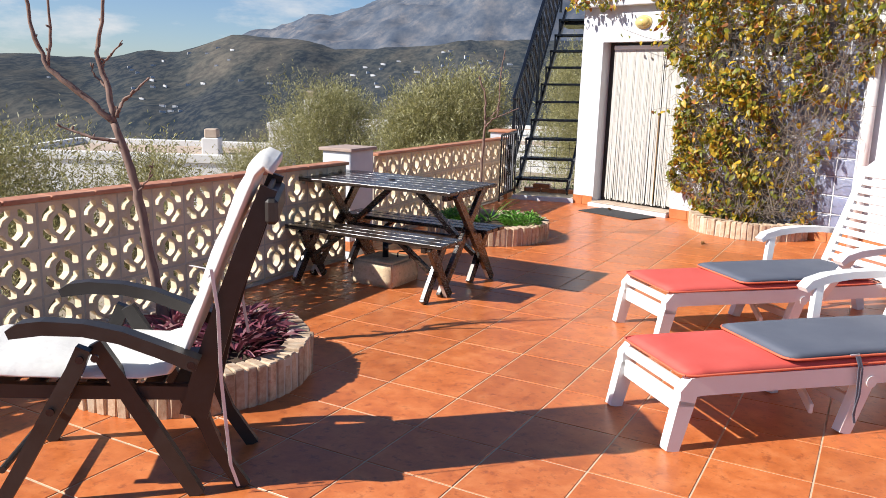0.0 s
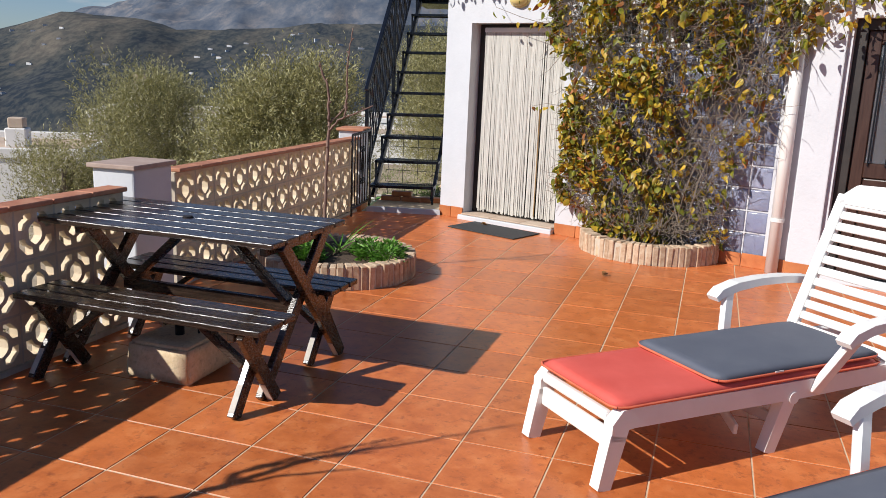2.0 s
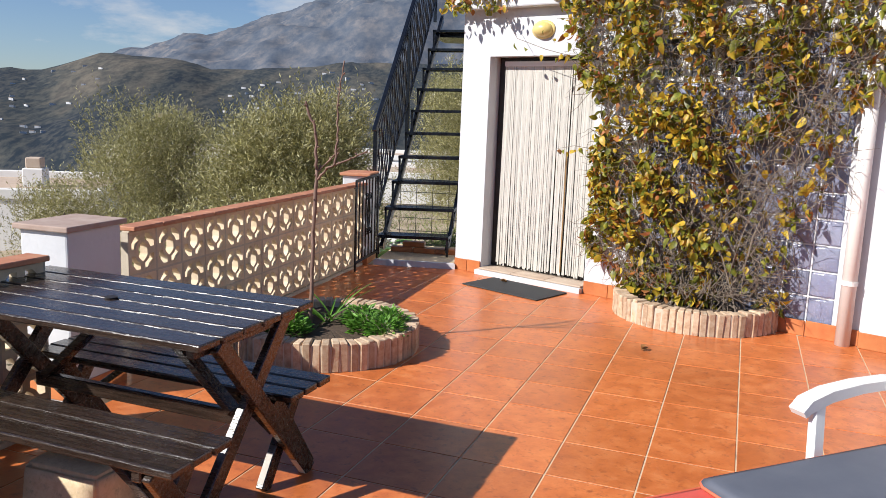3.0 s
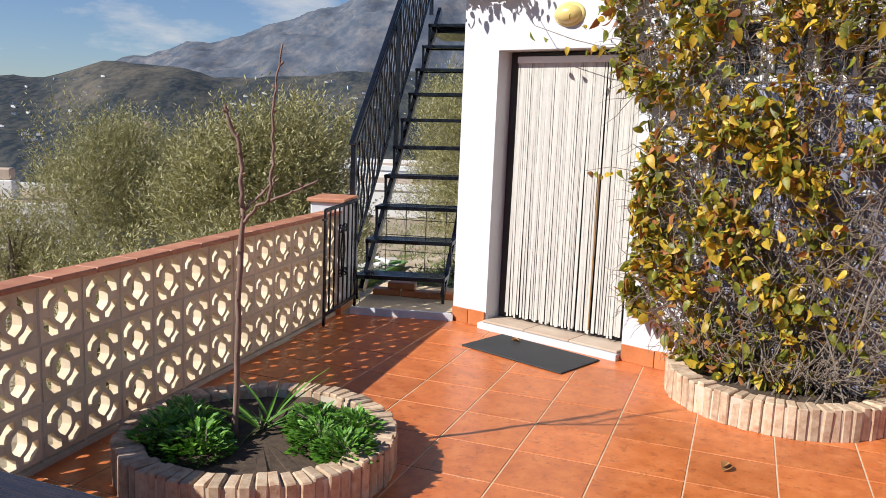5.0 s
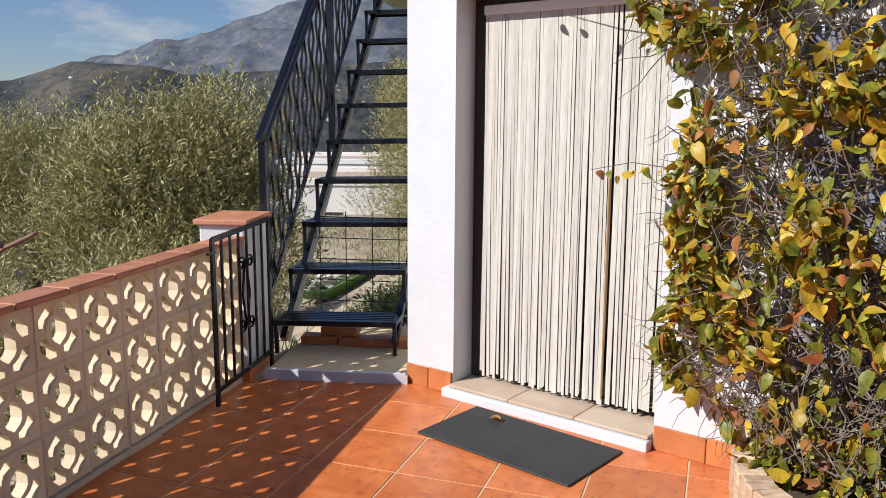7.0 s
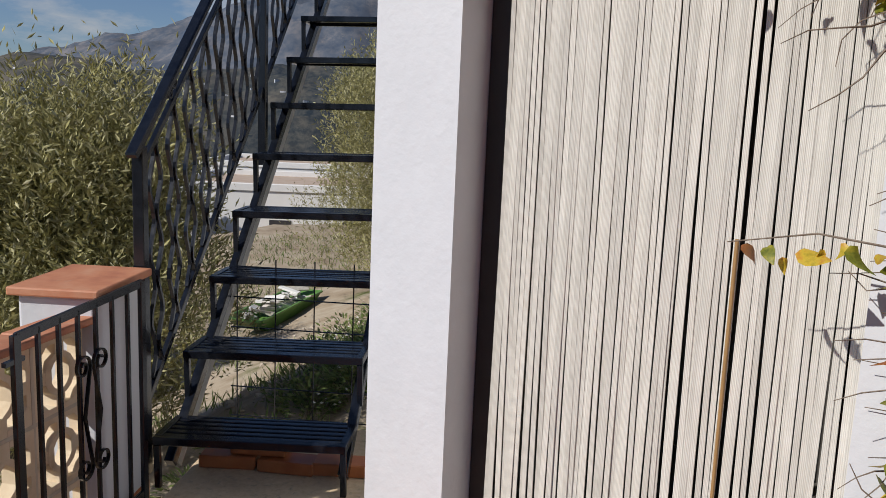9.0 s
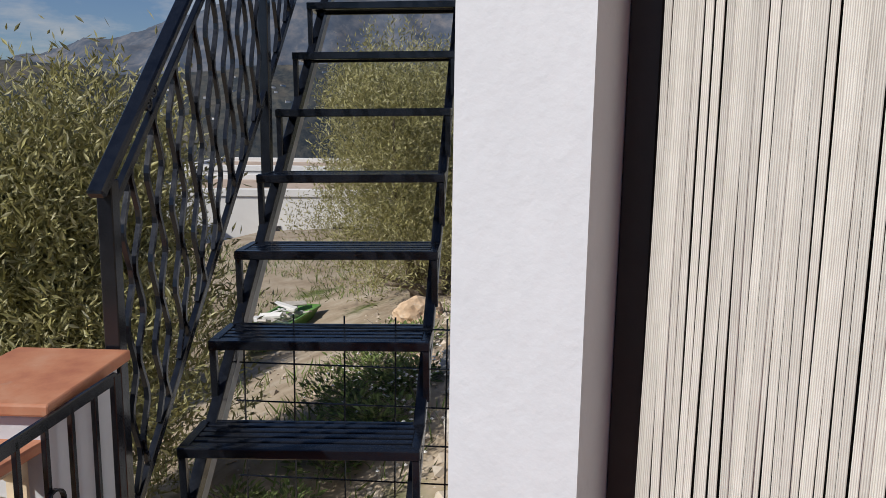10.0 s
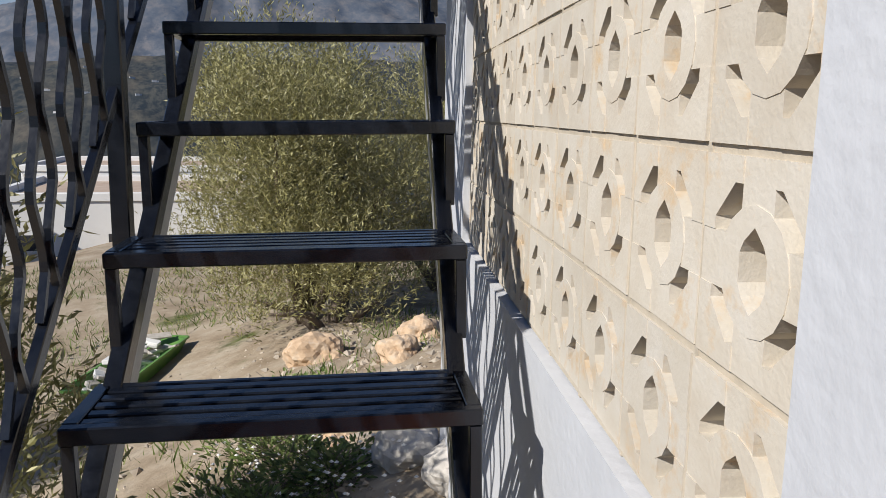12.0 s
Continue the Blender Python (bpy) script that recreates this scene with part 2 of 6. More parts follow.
M_STRAP = material("white_tape", [(0.7, 0.68, 0.64), (0.78, 0.76, 0.73)], rough=0.8, scale=10, bump=0.1)
M_DRYLEAF = material("dry_leaf", [(0.30, 0.13, 0.04), (0.42, 0.22, 0.08)], rough=0.7, scale=30, bump=0.3)
M_CANE = material("varnished_cane", [(0.24, 0.13, 0.045), (0.36, 0.22, 0.09)], rough=0.5, scale=12, bump=0.2, stretch=(4, 4, 0.5))
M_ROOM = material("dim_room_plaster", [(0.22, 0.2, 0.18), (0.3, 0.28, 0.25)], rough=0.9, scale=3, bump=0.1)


# ---- mesh helpers ----
def part(name, bm, mat, parent=None, label="", smooth=False):
    """Links a bmesh as one mesh object, under a thing when parent is given."""
    me = bpy.data.meshes.new(name)
    bm.normal_update()
    bm.to_mesh(me)
    bm.free()
    me.materials.append(mat)
    if smooth:
        me.shade_smooth()
    ob = new(name, me)
    if parent:
        ob.parent = parent
    if label:
        ob["label"] = label
    return ob


def share(name, me, parent, m):
    """Another object on one mesh."""
    ob = new(name, me)
    ob.parent = parent
    ob.matrix_basis = m
    return ob


def thing(name, label, category, m=None, group="", kind=""):
    ob = new(name)
    ob.empty_display_size = 0.1
    if m is not None:
        ob.matrix_basis = m
    return tagged(ob, label, category, group, kind)


def box(bm, lo, hi, m=None, bevel=0.0, seg=1):
    """A block from corner to corner, bevelled."""
    lo, hi = Vector(lo), Vector(hi)
    r = bmesh.ops.create_cube(bm, size=1)
    vs = r["verts"]
    for v in vs:
        v.co = Vector([lo[i] + (v.co[i] + 0.5) * (hi[i] - lo[i]) for i in range(3)])
    if bevel:
        es = list({e for v in vs for e in v.link_edges})
        r2 = bmesh.ops.bevel(bm, geom=es, offset=bevel, segments=seg, affect="EDGES", profile=0.5)
        vs = list(set(r2["verts"]) | {v for v in vs if v.is_valid})
    if m is not None:
        bmesh.ops.transform(bm, matrix=m, verts=[v for v in vs if v.is_valid])
    return vs


def bar(bm, a, b, w, h, up=(0, 0, 1), bevel=0.0):
    """A straight bar of section w by h from a to b."""
    a, b, up = Vector(a), Vector(b), Vector(up)
    z = (b - a)
    length = z.length
    z.normalize()
    if abs(z.dot(up.normalized())) > 0.98:
        up = Vector((1, 0, 0))
    x = up.cross(z).normalized()
    y = z.cross(x)
    m = Matrix((x, y, z)).transposed().to_4x4()
    m.translation = a
    box(bm, (-w / 2, -h / 2, 0), (w / 2, h / 2, length), m, bevel)


def tube(bm, pts, radii, sides=8, cap=True):
    """A round tube along a polyline."""
    pts = [Vector(p) for p in pts]
    if not hasattr(radii, "__len__"):
        radii = [radii] * len(pts)
    rings, ref = [], Vector((0.31, 0.17, 0.93))
    for i, p in enumerate(pts):
        d = (pts[min(i + 1, len(pts) - 1)] - pts[max(i - 1, 0)]).normalized()
        x = ref.cross(d)
        if x.length < 0.05:
            x = Vector((1, 0, 0)).cross(d)
        x.normalize()
        y = d.cross(x)
        rings.append([bm.verts.new(p + radii[i] * (math.cos(6.2832 * k / sides) * x + math.sin(6.2832 * k / sides) * y)) for k in range(sides)])
    for a, b in zip(rings, rings[1:]):
        for k in range(sides):
            bm.faces.new((a[k], a[(k + 1) % sides], b[(k + 1) % sides], b[k]))
    if cap:
        bm.faces.new(rings[0][::-1])
        bm.faces.new(rings[-1])


def ribbon(bm, pts, w, t, side):
    """A flat strip bent along a polyline; side: the direction of its width."""
    side = Vector(side).normalized()
    pts = [Vector(p) for p in pts]
    rings = []
    for i, p in enumerate(pts):
        d = (pts[min(i + 1, len(pts) - 1)] - pts[max(i - 1, 0)]).normalized()
        nrm = side.cross(d).normalized()
        rings.append([bm.verts.new(p + sx * w / 2 * side + sy * t / 2 * nrm) for sx, sy in ((-1, -1), (1, -1), (1, 1), (-1, 1))])
    for a, b in zip(rings, rings[1:]):
        for k in range(4):
            bm.faces.new((a[k], a[(k + 1) % 4], b[(k + 1) % 4], b[k]))
    bm.faces.new(rings[0][::-1])
    bm.faces.new(rings[-1])


def prism(bm, poly, z0, z1, bevel=0.0):
    """An upright prism over a plan polygon (anticlockwise), its top edge chamfered."""
    n = len(poly)
    c = [sum(p[i] for p in poly) / n for i in (0, 1)]
    low = [bm.verts.new((x, y, z0)) for x, y in poly]
    if bevel:
        mid = [bm.verts.new((x, y, z1 - bevel)) for x, y in poly]
        top = []
        for x, y in poly:
            d = math.hypot(x - c[0], y - c[1]) or 1
            top.append(bm.verts.new((x + (c[0] - x) / d * bevel * 1.4, y + (c[1] - y) / d * bevel * 1.4, z1)))
        rings = [low, mid, top]
    else:
        rings = [low, [bm.verts.new((x, y, z1)) for x, y in poly]]
    for a, b in zip(rings, rings[1:]):
        for k in range(n):
            bm.faces.new((a[k], a[(k + 1) % n], b[(k + 1) % n], b[k]))
    bm.faces.new(rings[-1])
    bm.faces.new(low[::-1])


def clip(poly, p, nrm):
    """Keeps the side of a plan polygon to which nrm points."""
    out = []
    for i, a in enumerate(poly):
        b = poly[(i + 1) % len(poly)]
        da = (a[0] - p[0]) * nrm[0] + (a[1] - p[1]) * nrm[1]
        db = (b[0] - p[0]) * nrm[0] + (b[1] - p[1]) * nrm[1]
        if da >= 0:
            out.append(a)
        if (da > 0) != (db > 0) and abs(da - db) > 1e-9:
            k = da / (da - db)
            out.append((a[0] + k * (b[0] - a[0]), a[1] + k * (b[1] - a[1])))
    return out


def from_arrays(name, verts, faces, mat, parent=None, smooth=False):
    me = bpy.data.meshes.new(name)
    me.from_pydata(verts, [], faces)
    me.materials.append(mat)
    if smooth:
        me.shade_smooth()
    ob = new(name, me)
    if parent:
        ob.parent = parent
    return ob


def frame2(origin, ang):
    """A pose at a plan point, turned by ang degrees."""
    return pose(origin[0], origin[1], 0, 0, 0, ang)


# ---- plan ----
HOUSE = frame2((1.61, 11.17), -41.0)          # local x along the front, -y outwards
SIDE = frame2((1.617, 11.19), 77.6)           # local x along the stair-side wall, +y into the stairs
W1 = frame2((-0.50, 6.80), 68.9 + 180)        # near parapet, from the pillar back; terrace on local +y
W2 = frame2((-0.44, 7.72), 72.4)              # far parapet, from the pillar on; terrace on local -y
TABLE = -22.5

# ---- ground and distance ----
def ridge(az, knots):
    """Interpolates height over azimuth (degrees, left of +y positive)."""
    for (a0, h0), (a1, h1) in zip(knots, knots[1:]):
        if a0 <= az <= a1:
            k = (az - a0) / (a1 - a0)
            k = k * k * (3 - 2 * k)
            return h0 + k * (h1 - h0)
    return knots[0][1] if az < knots[0][0] else knots[-1][1]


NEAR_HILL = [(-180, 50), (-60, 60), (-30, 78), (-12, 86), (0, 86), (5, 83), (10, 66), (14, 57), (17, 70), (20.5, 76), (26, 46), (31, 26), (35, 32), (45, 40), (80, 40), (180, 50)]
FAR_PEAK = [(-180, 150), (-60, 330), (-35, 430), (-22, 520), (-12, 590), (-3, 640), (1, 625), (4, 575), (7, 485), (10, 420), (15, 320), (20, 215), (23, 140), (28, 60), (60, 40), (180, 100)]


def ground_z(x, y):
    """Height of the land: a terrace level by the house, a track below it, then the valley."""
    r = math.hypot(x - 1, y - 6)
    z = -0.75
    if y > 12.5:
        z -= 0.055 * max(0, y - 15) - 0.02 * min(3, y - 12.5)
    # earth bank along the house
    z += 0.65 * max(0.0, min(1.0, (x - 1.0 - 0.16 * (y - 12)) / 1.4)) * max(0.0, min(1.0, (21 - y) / 6)) if y > 11 else 0.0
    left = max(0.0, min(1.0, (-0.8 - x + 0.3 * (y - 9)) / 3.0))
    if y < 16:
        z -= 1.4 * left
    else:
        z -= 1.4 * left * max(0, (30 - y) / 14)
    z -= 0.06 * max(0.0, r - 24) + 0.16 * max(0.0, r - 30) + 0.10 * max(0.0, math.hypot(x, y - 8) - 12) * max(0.0, min(1.0, (-x - 1) / 6))
    if r < 60:
        z += 0.10 * noise.noise((x * 0.5, y * 0.5, 0)) + 0.03 * noise.noise((x * 2.3, y * 2.3, 4))
    return z


def land():
    """One sheet from the plot to the hills: rings of growing radius round the terrace."""
    cx, cy = 1.0, 8.0
    radii = [0.01]
    while radii[-1] < 1900:
        radii.append(max(radii[-1] * 1.055, radii[-1] + 0.28) if radii[-1] < 40 else radii[-1] * 1.05)
    n = 420
    verts, faces = [], []
    for r in radii:
        for k in range(n):
            a = 2 * math.pi * k / n
            x, y = cx - math.sin(a) * r, cy + math.cos(a) * r
            az = math.degrees(a)
            az = az - 360 if az > 180 else az
            zn = ground_z(x, y)
            k2 = max(0.0, min(1.0, (r - 60) / 340))
            k3 = max(0.0, min(1.0, (r - 420) / 1000))
            valley = -115 + 18 * noise.noise((x / 160, y / 160, 3))
            hill = ridge(az, NEAR_HILL)
            s3 = k3 * k3 * (3 - 2 * k3)
            far = valley + s3 * (hill - valley) + (52 * noise.noise((x / 300, y / 300, 7)) - 30 * abs(noise.noise((x / 130, y / 130, 1))) + 12 * noise.noise((x / 60, y / 60, 1))) * min(1, k2 * 1.5) * (1 - 0.75 * s3) + 5 * noise.noise((x / 40, y / 40, 2)) * k2
            if r > 1440:
                far -= (r - 1440) * 0.25
            s2 = k2 * k2 * (3 - 2 * k2)
            verts.append((x, y, zn * (1 - s2) + far * s2))
    for i in range(len(radii) - 1):
        for k in range(n):
            a, b = i * n + k, i * n + (k + 1) % n
            faces.append((a, b, b + n, a + n))
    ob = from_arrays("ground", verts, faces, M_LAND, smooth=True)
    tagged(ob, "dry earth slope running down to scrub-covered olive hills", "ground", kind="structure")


def land_material():
    m = bpy.data.materials.new("land")
    m.use_nodes = True
    nt = m.node_tree
    b = nt.nodes["Principled BSDF"]
    b.inputs["Roughness"].default_value = 1
    b.inputs["Specular IOR Level"].default_value = 0.1
    co = nt.nodes.new("ShaderNodeTexCoord")

    slope = nt.nodes.new("ShaderNodeMapping")
    slope.inputs["Scale"].default_value = (1, 0.3, 1)
    nt.links.new(co.outputs["Object"], slope.inputs["Vector"])

    def nz(scale, detail=8, rough=0.65, hill=False):
        t = nt.nodes.new("ShaderNodeTexNoise")
        t.inputs["Scale"].default_value = scale
        t.inputs["Detail"].default_value = detail
        t.inputs["Roughness"].default_value = rough
        nt.links.new(slope.outputs["Vector"] if hill else co.outputs["Object"], t.inputs["Vector"])
        return t.outputs["Fac"]

    def rmp(src, stops):
        r = nt.nodes.new("ShaderNodeValToRGB")
        e = r.color_ramp.elements
        while len(e) < len(stops):
            e.new(0.5)
        for i, (p, c) in enumerate(stops):
            e[i].position, e[i].color = p, (*c, 1)
        nt.links.new(src, r.inputs["Fac"])
        return r.outputs["Color"]

    def mix(f, a, c):
        x = nt.nodes.new("ShaderNodeMix")
        x.data_type = "RGBA"
        nt.links.new(f, x.inputs["Factor"])
        nt.links.new(a, x.inputs["A"])
        nt.links.new(c, x.inputs["B"])
        return x.outputs["Result"]

    earth = rmp(nz(1.7), [(0.3, (0.24, 0.18, 0.12)), (0.5, (0.38, 0.305, 0.22)), (0.7, (0.47, 0.40, 0.31))])
    grass = rmp(nz(7), [(0.35, (0.05, 0.07, 0.02)), (0.65, (0.15, 0.17, 0.05))])
    near = mix(rmp(nz(0.42, 6), [(0.60, (0, 0, 0)), (0.70, (1, 1, 1))]), earth, grass)
    # far hills: a bluish distance haze is mixed into these scrub colours
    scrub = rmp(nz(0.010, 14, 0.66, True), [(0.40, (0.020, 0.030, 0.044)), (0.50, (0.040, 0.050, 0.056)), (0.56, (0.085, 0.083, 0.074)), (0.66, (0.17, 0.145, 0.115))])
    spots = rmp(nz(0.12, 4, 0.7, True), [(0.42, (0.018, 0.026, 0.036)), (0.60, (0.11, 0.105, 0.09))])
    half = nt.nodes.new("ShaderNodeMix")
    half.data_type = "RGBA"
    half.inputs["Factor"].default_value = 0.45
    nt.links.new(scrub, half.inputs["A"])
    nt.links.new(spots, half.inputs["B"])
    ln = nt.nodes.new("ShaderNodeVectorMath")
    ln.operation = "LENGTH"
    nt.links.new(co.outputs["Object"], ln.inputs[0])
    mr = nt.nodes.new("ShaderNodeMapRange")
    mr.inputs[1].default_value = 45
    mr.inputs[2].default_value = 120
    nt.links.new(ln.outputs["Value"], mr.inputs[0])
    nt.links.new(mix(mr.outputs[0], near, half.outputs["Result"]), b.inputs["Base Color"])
    bp = nt.nodes.new("ShaderNodeBump")
    bp.inputs["Strength"].default_value = 0.6
    bp.inputs["Distance"].default_value = 0.05
    nt.links.new(nz(9), bp.inputs["Height"])
    nt.links.new(bp.outputs[0], b.inputs["Normal"])
    return m


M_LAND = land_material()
land()


def mountain():
    """The bare massif on the skyline."""
    cx, cy, n, m = 1.0, 8.0, 420, 60
    verts, faces = [], []
    for j in range(m):
        for i in range(n):
            az = -75 + 150 * i / (n - 1)
            a = math.radians(az)
            f = j / (m - 1)
            r = 2300 + 2000 * f
            x, y = cx - math.sin(a) * r, cy + math.cos(a) * r
            up = math.sin(min(1, f * 1.15) * math.pi / 2)
            h = -60 + (ridge(az, FAR_PEAK) * 1.02 + 60) * up
            h += (45 * noise.noise((x / 500, y / 500, 1)) - 60 * abs(noise.noise((x / 260, y / 260, 5))) + 18 * noise.noise((x / 90, y / 90, 9)) + 9 * noise.noise((x / 40, y / 40, 2))) * (0.35 + 0.65 * math.sin(math.pi * min(1, f * 0.95)))
            verts.append((x, y, h))
    for j in range(m - 1):
        for i in range(n - 1):
            a = j * n + i
            faces.append((a + 1, a, a + n, a + n + 1))
    # blue-grey haze of the distance is put into the rock colours
    mt = material("hazed_mountain", [(0.062, 0.082, 0.118), (0.10, 0.115, 0.143), (0.165, 0.163, 0.175)], rough=1, scale=0.02, bump=0, spec=0.0, stretch=(1, 0.45, 1), stain=(0.20, 0.19, 0.195), stain_scale=0.012, stain_at=0.54)
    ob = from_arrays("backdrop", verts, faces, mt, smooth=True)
    tagged(ob, "distant bare mountain range in haze-blue grey above the wooded hills", "mountain", kind="structure")


mountain()


# ---- terrace floor ----
TERRACE = [((-0.53, 6.74), (0.933, -0.36)), ((-0.44, 7.72), (0.953, -0.302)), ((1.61, 11.16), (-0.656, -0.755)), ((0.78, 11.24), (0.13, -0.99)), ((0, -2.6), (0, 1)), ((7.4, 0), (-1, 0))]


def terrace_floor():
    base = bmesh.new()
    for y0, y1, planes in ((-2.6, 7.4, TERRACE[:1] + TERRACE[2:]), (7.4, 13, TERRACE[1:])):
        poly = [(-6, y0), (7.4, y0), (7.4, y1), (-6, y1)]
        for p, nrm in planes:
            poly = clip(poly, p, nrm)
        prism(base, poly, -0.9, -0.003)
    floor = part("floor", base, M_GROUT)
    tagged(floor, "glossy terracotta tiled terrace floor with pale grout", "floor", kind="structure")
    ang, s, gap = radians(-22.0), 0.399, 0.0035
    e1, e2 = (math.cos(ang), math.sin(ang)), (-math.sin(ang), math.cos(ang))
    o = (1.461, 6.569)
    rest = bmesh.new()
    bm = bmesh.new()
    h = s / 2 - gap
    prism(bm, [(-h, -h), (h, -h), (h, h), (-h, h)], -0.010, 0.0, 0.002)
    first = part("floor_tile", bm, M_TILE, floor)
    me, used = first.data, 0
    bpy.data.objects.remove(first)
    for i in range(-24, 25):
        for j in range(-26, 20):
            ca, cb = i + 0.5, j + 0.5
            c = (o[0] + s * (ca * e1[0] + cb * e2[0]), o[1] + s * (ca * e1[1] + cb * e2[1]))
            sq = [(c[0] + p * e1[0] + q * e2[0], c[1] + p * e1[1] + q * e2[1]) for p, q in ((-h, -h), (h, -h), (h, h), (-h, h))]
            cut = sq
            for p, nrm in (TERRACE[:1] + TERRACE[2:] if c[1] < 7.4 else TERRACE[1:]):
                cut = clip(cut, p, nrm) if cut else cut
            if len(cut) < 3:
                continue
            area = abs(sum(a[0] * b[1] - a[1] * b[0] for a, b in zip(cut, cut[1:] + cut[:1]))) / 2
            if area < 0.0015:
                continue
            whole = len(cut) == 4 and area > 0.99 * (2 * h) ** 2
            near = c[1] > 2.2 and c[0] < 4.3
            dz = random.uniform(-0.0006, 0.0006)
            if whole and near and used < 290:
                used += 1
                t = share("floor_tile", me, floor, Matrix.Translation((c[0], c[1], dz)) @ pose(0, 0, 0, 0, 0, -22.0 + 90 * random.randint(0, 3)))
            else:
                prism(rest, cut, -0.010, dz, 0.002)
    r = part("cut_tiles", rest, M_TILE_I, floor)
    tagged(r, kind="stuff")


M_TILE_I = material("terracotta_tile_rest", [(0.44, 0.115, 0.032), (0.55, 0.155, 0.044), (0.64, 0.215, 0.072)], rough=0.33, scale=9, bump=0.10, bump_scale=60, spread=0.12, stain=(0.34, 0.088, 0.03), stain_scale=20, stain_at=0.56, spec=0.4, island=True, rough_var=0.1)


# ---- breeze-block walls ----
PITCH = 0.262


def breeze_mesh(mat, d, web, rim, ring, hole, narrow):
    """One pierced block, 0.25 m square and 2 d deep, its face in local x-z."""
    half = 0.1245
    bm = bmesh.new()

    def pt(rad, deg):
        return (rad * math.cos(radians(deg)), rad * math.sin(radians(deg)))

    def solid(poly, dd):
        f = [bm.verts.new((x, -dd, z)) for x, z in poly]
        b = [bm.verts.new((x, dd, z)) for x, z in poly]
        bm.faces.new(f[::-1])
        bm.faces.new(b)
        k = len(poly)
        for i in range(k):
            bm.faces.new((f[i], f[(i + 1) % k], b[(i + 1) % k], b[i]))

    # frame: square outside, stepped octagon inside, one quarter at a time
    cut = rim - 0.044
    for q in range(4):
        c, s = (1, 0, -1, 0)[q], (0, 1, 0, -1)[q]

        def rot(p):
            return (c * p[0] - s * p[1], s * p[0] + c * p[1])
        # mid-side web joins the frame to the ring
        solid([rot(p) for p in ((half, -web), (half, web), (ring * 0.86, web), (ring * 0.86, -web))], d - 0.0012)
        # frame side pieces and the corner
        solid([rot(p) for p in ((half, web), (half, 0.07), (rim, cut), (rim, web))], d)
        solid([rot(p) for p in ((half, 0.07), (half, half), (0.07, half), (cut, rim), (rim, cut))], d)
        solid([rot(p) for p in ((0.07, half), (web, half), (web, rim), (cut, rim))], d)
        # ring, octagonal round an upright six-sided hole
        angs = (0, 22.5, 45, 67.5, 90)
        outer = [pt(ring, a) for a in angs]
        for i in range(4):
            inner = []
            for a in (angs[i], angs[i + 1]):
                w = a + 90 * q
                k = radians((w - 90) % 60 - 30)
                rad = hole * math.cos(radians(30)) / math.cos(k)
                inner.append((rad * narrow * math.cos(radians(w)), rad * 1.12 * math.sin(radians(w))))
            o0, o1 = rot(outer[i]), rot(outer[i + 1])
            solid([o0, o1, inner[1], inner[0]], d)
    bmesh.ops.remove_doubles(bm, verts=bm.verts, dist=0.0004)
    bmesh.ops.recalc_face_normals(bm, faces=bm.faces)
    me = bpy.data.meshes.new("breeze_block")
    bm.to_mesh(me)
    bm.free()
    me.materials.append(mat)
    return me


BREEZE = breeze_mesh(M_BLOCK, 0.026, 0.021, 0.105, 0.073, 0.055, 0.88)
SCREEN_BLOCK = breeze_mesh(M_BLOCK_SUN, 0.053, 0.034, 0.094, 0.074, 0.044, 0.78)


def breeze_wall(name, m, cols, face, label, tilt_seed):
    """A parapet of three courses of pierced blocks under a tiled coping. face: +1 when the terrace lies on local +y."""
    rnd = random.Random(tilt_seed)
    w = thing(name, label, "wall", m, kind="structure")
    yc = -face * 0.035
    z0 = 0.03
    mort = bmesh.new()
    L = cols * PITCH
    box(mort, (0, yc - 0.034, -0.30), (L, yc + 0.034, z0 - 0.004))
    for c in range(cols + 1):
        box(mort, (c * PITCH - 0.0065, yc - 0.025, z0 - 0.004), (c * PITCH + 0.0065, yc + 0.025, z0 + 3 * PITCH))
    for r in range(1, 4):
        for c in range(cols):
            box(mort, (c * PITCH + 0.0065, yc - 0.025, z0 + r * PITCH - 0.0065), (c * PITCH + PITCH - 0.0065, yc + 0.025, z0 + r * PITCH + 0.0065))
    part("mortar", mort, M_MORTAR, w)
    for c in range(cols):
        for r in range(3):
            share("breeze_block", BREEZE, w, pose((c + 0.5) * PITCH, yc + rnd.uniform(-0.003, 0.003), z0 + (r + 0.5) * PITCH, 0, 0, rnd.choice((0, 180))))
    x = 0.0
    zt = z0 + 3 * PITCH + 0.006
    bm = bmesh.new()
    box(bm, (-0.139, -0.068, 0), (0.139, 0.068, 0.026), None, 0.005)
    cap = part("coping_tile", bm, M_CAP, w)
    me = cap.data
    bpy.data.objects.remove(cap)
    while x < L - 0.05:
        share("coping_tile", me, w, pose(x + 0.141, yc + rnd.uniform(-0.002, 0.002), zt, 0, rnd.uniform(-0.3, 0.3), 0))
        x += 0.282
    return w


breeze_wall("wall_parapet_near", W1, 34, 1, "beige pierced concrete block parapet with terracotta coping", 3)
breeze_wall("wall_parapet_far", W2, 14, -1, "beige pierced concrete block parapet topped with terracotta tiles", 5)


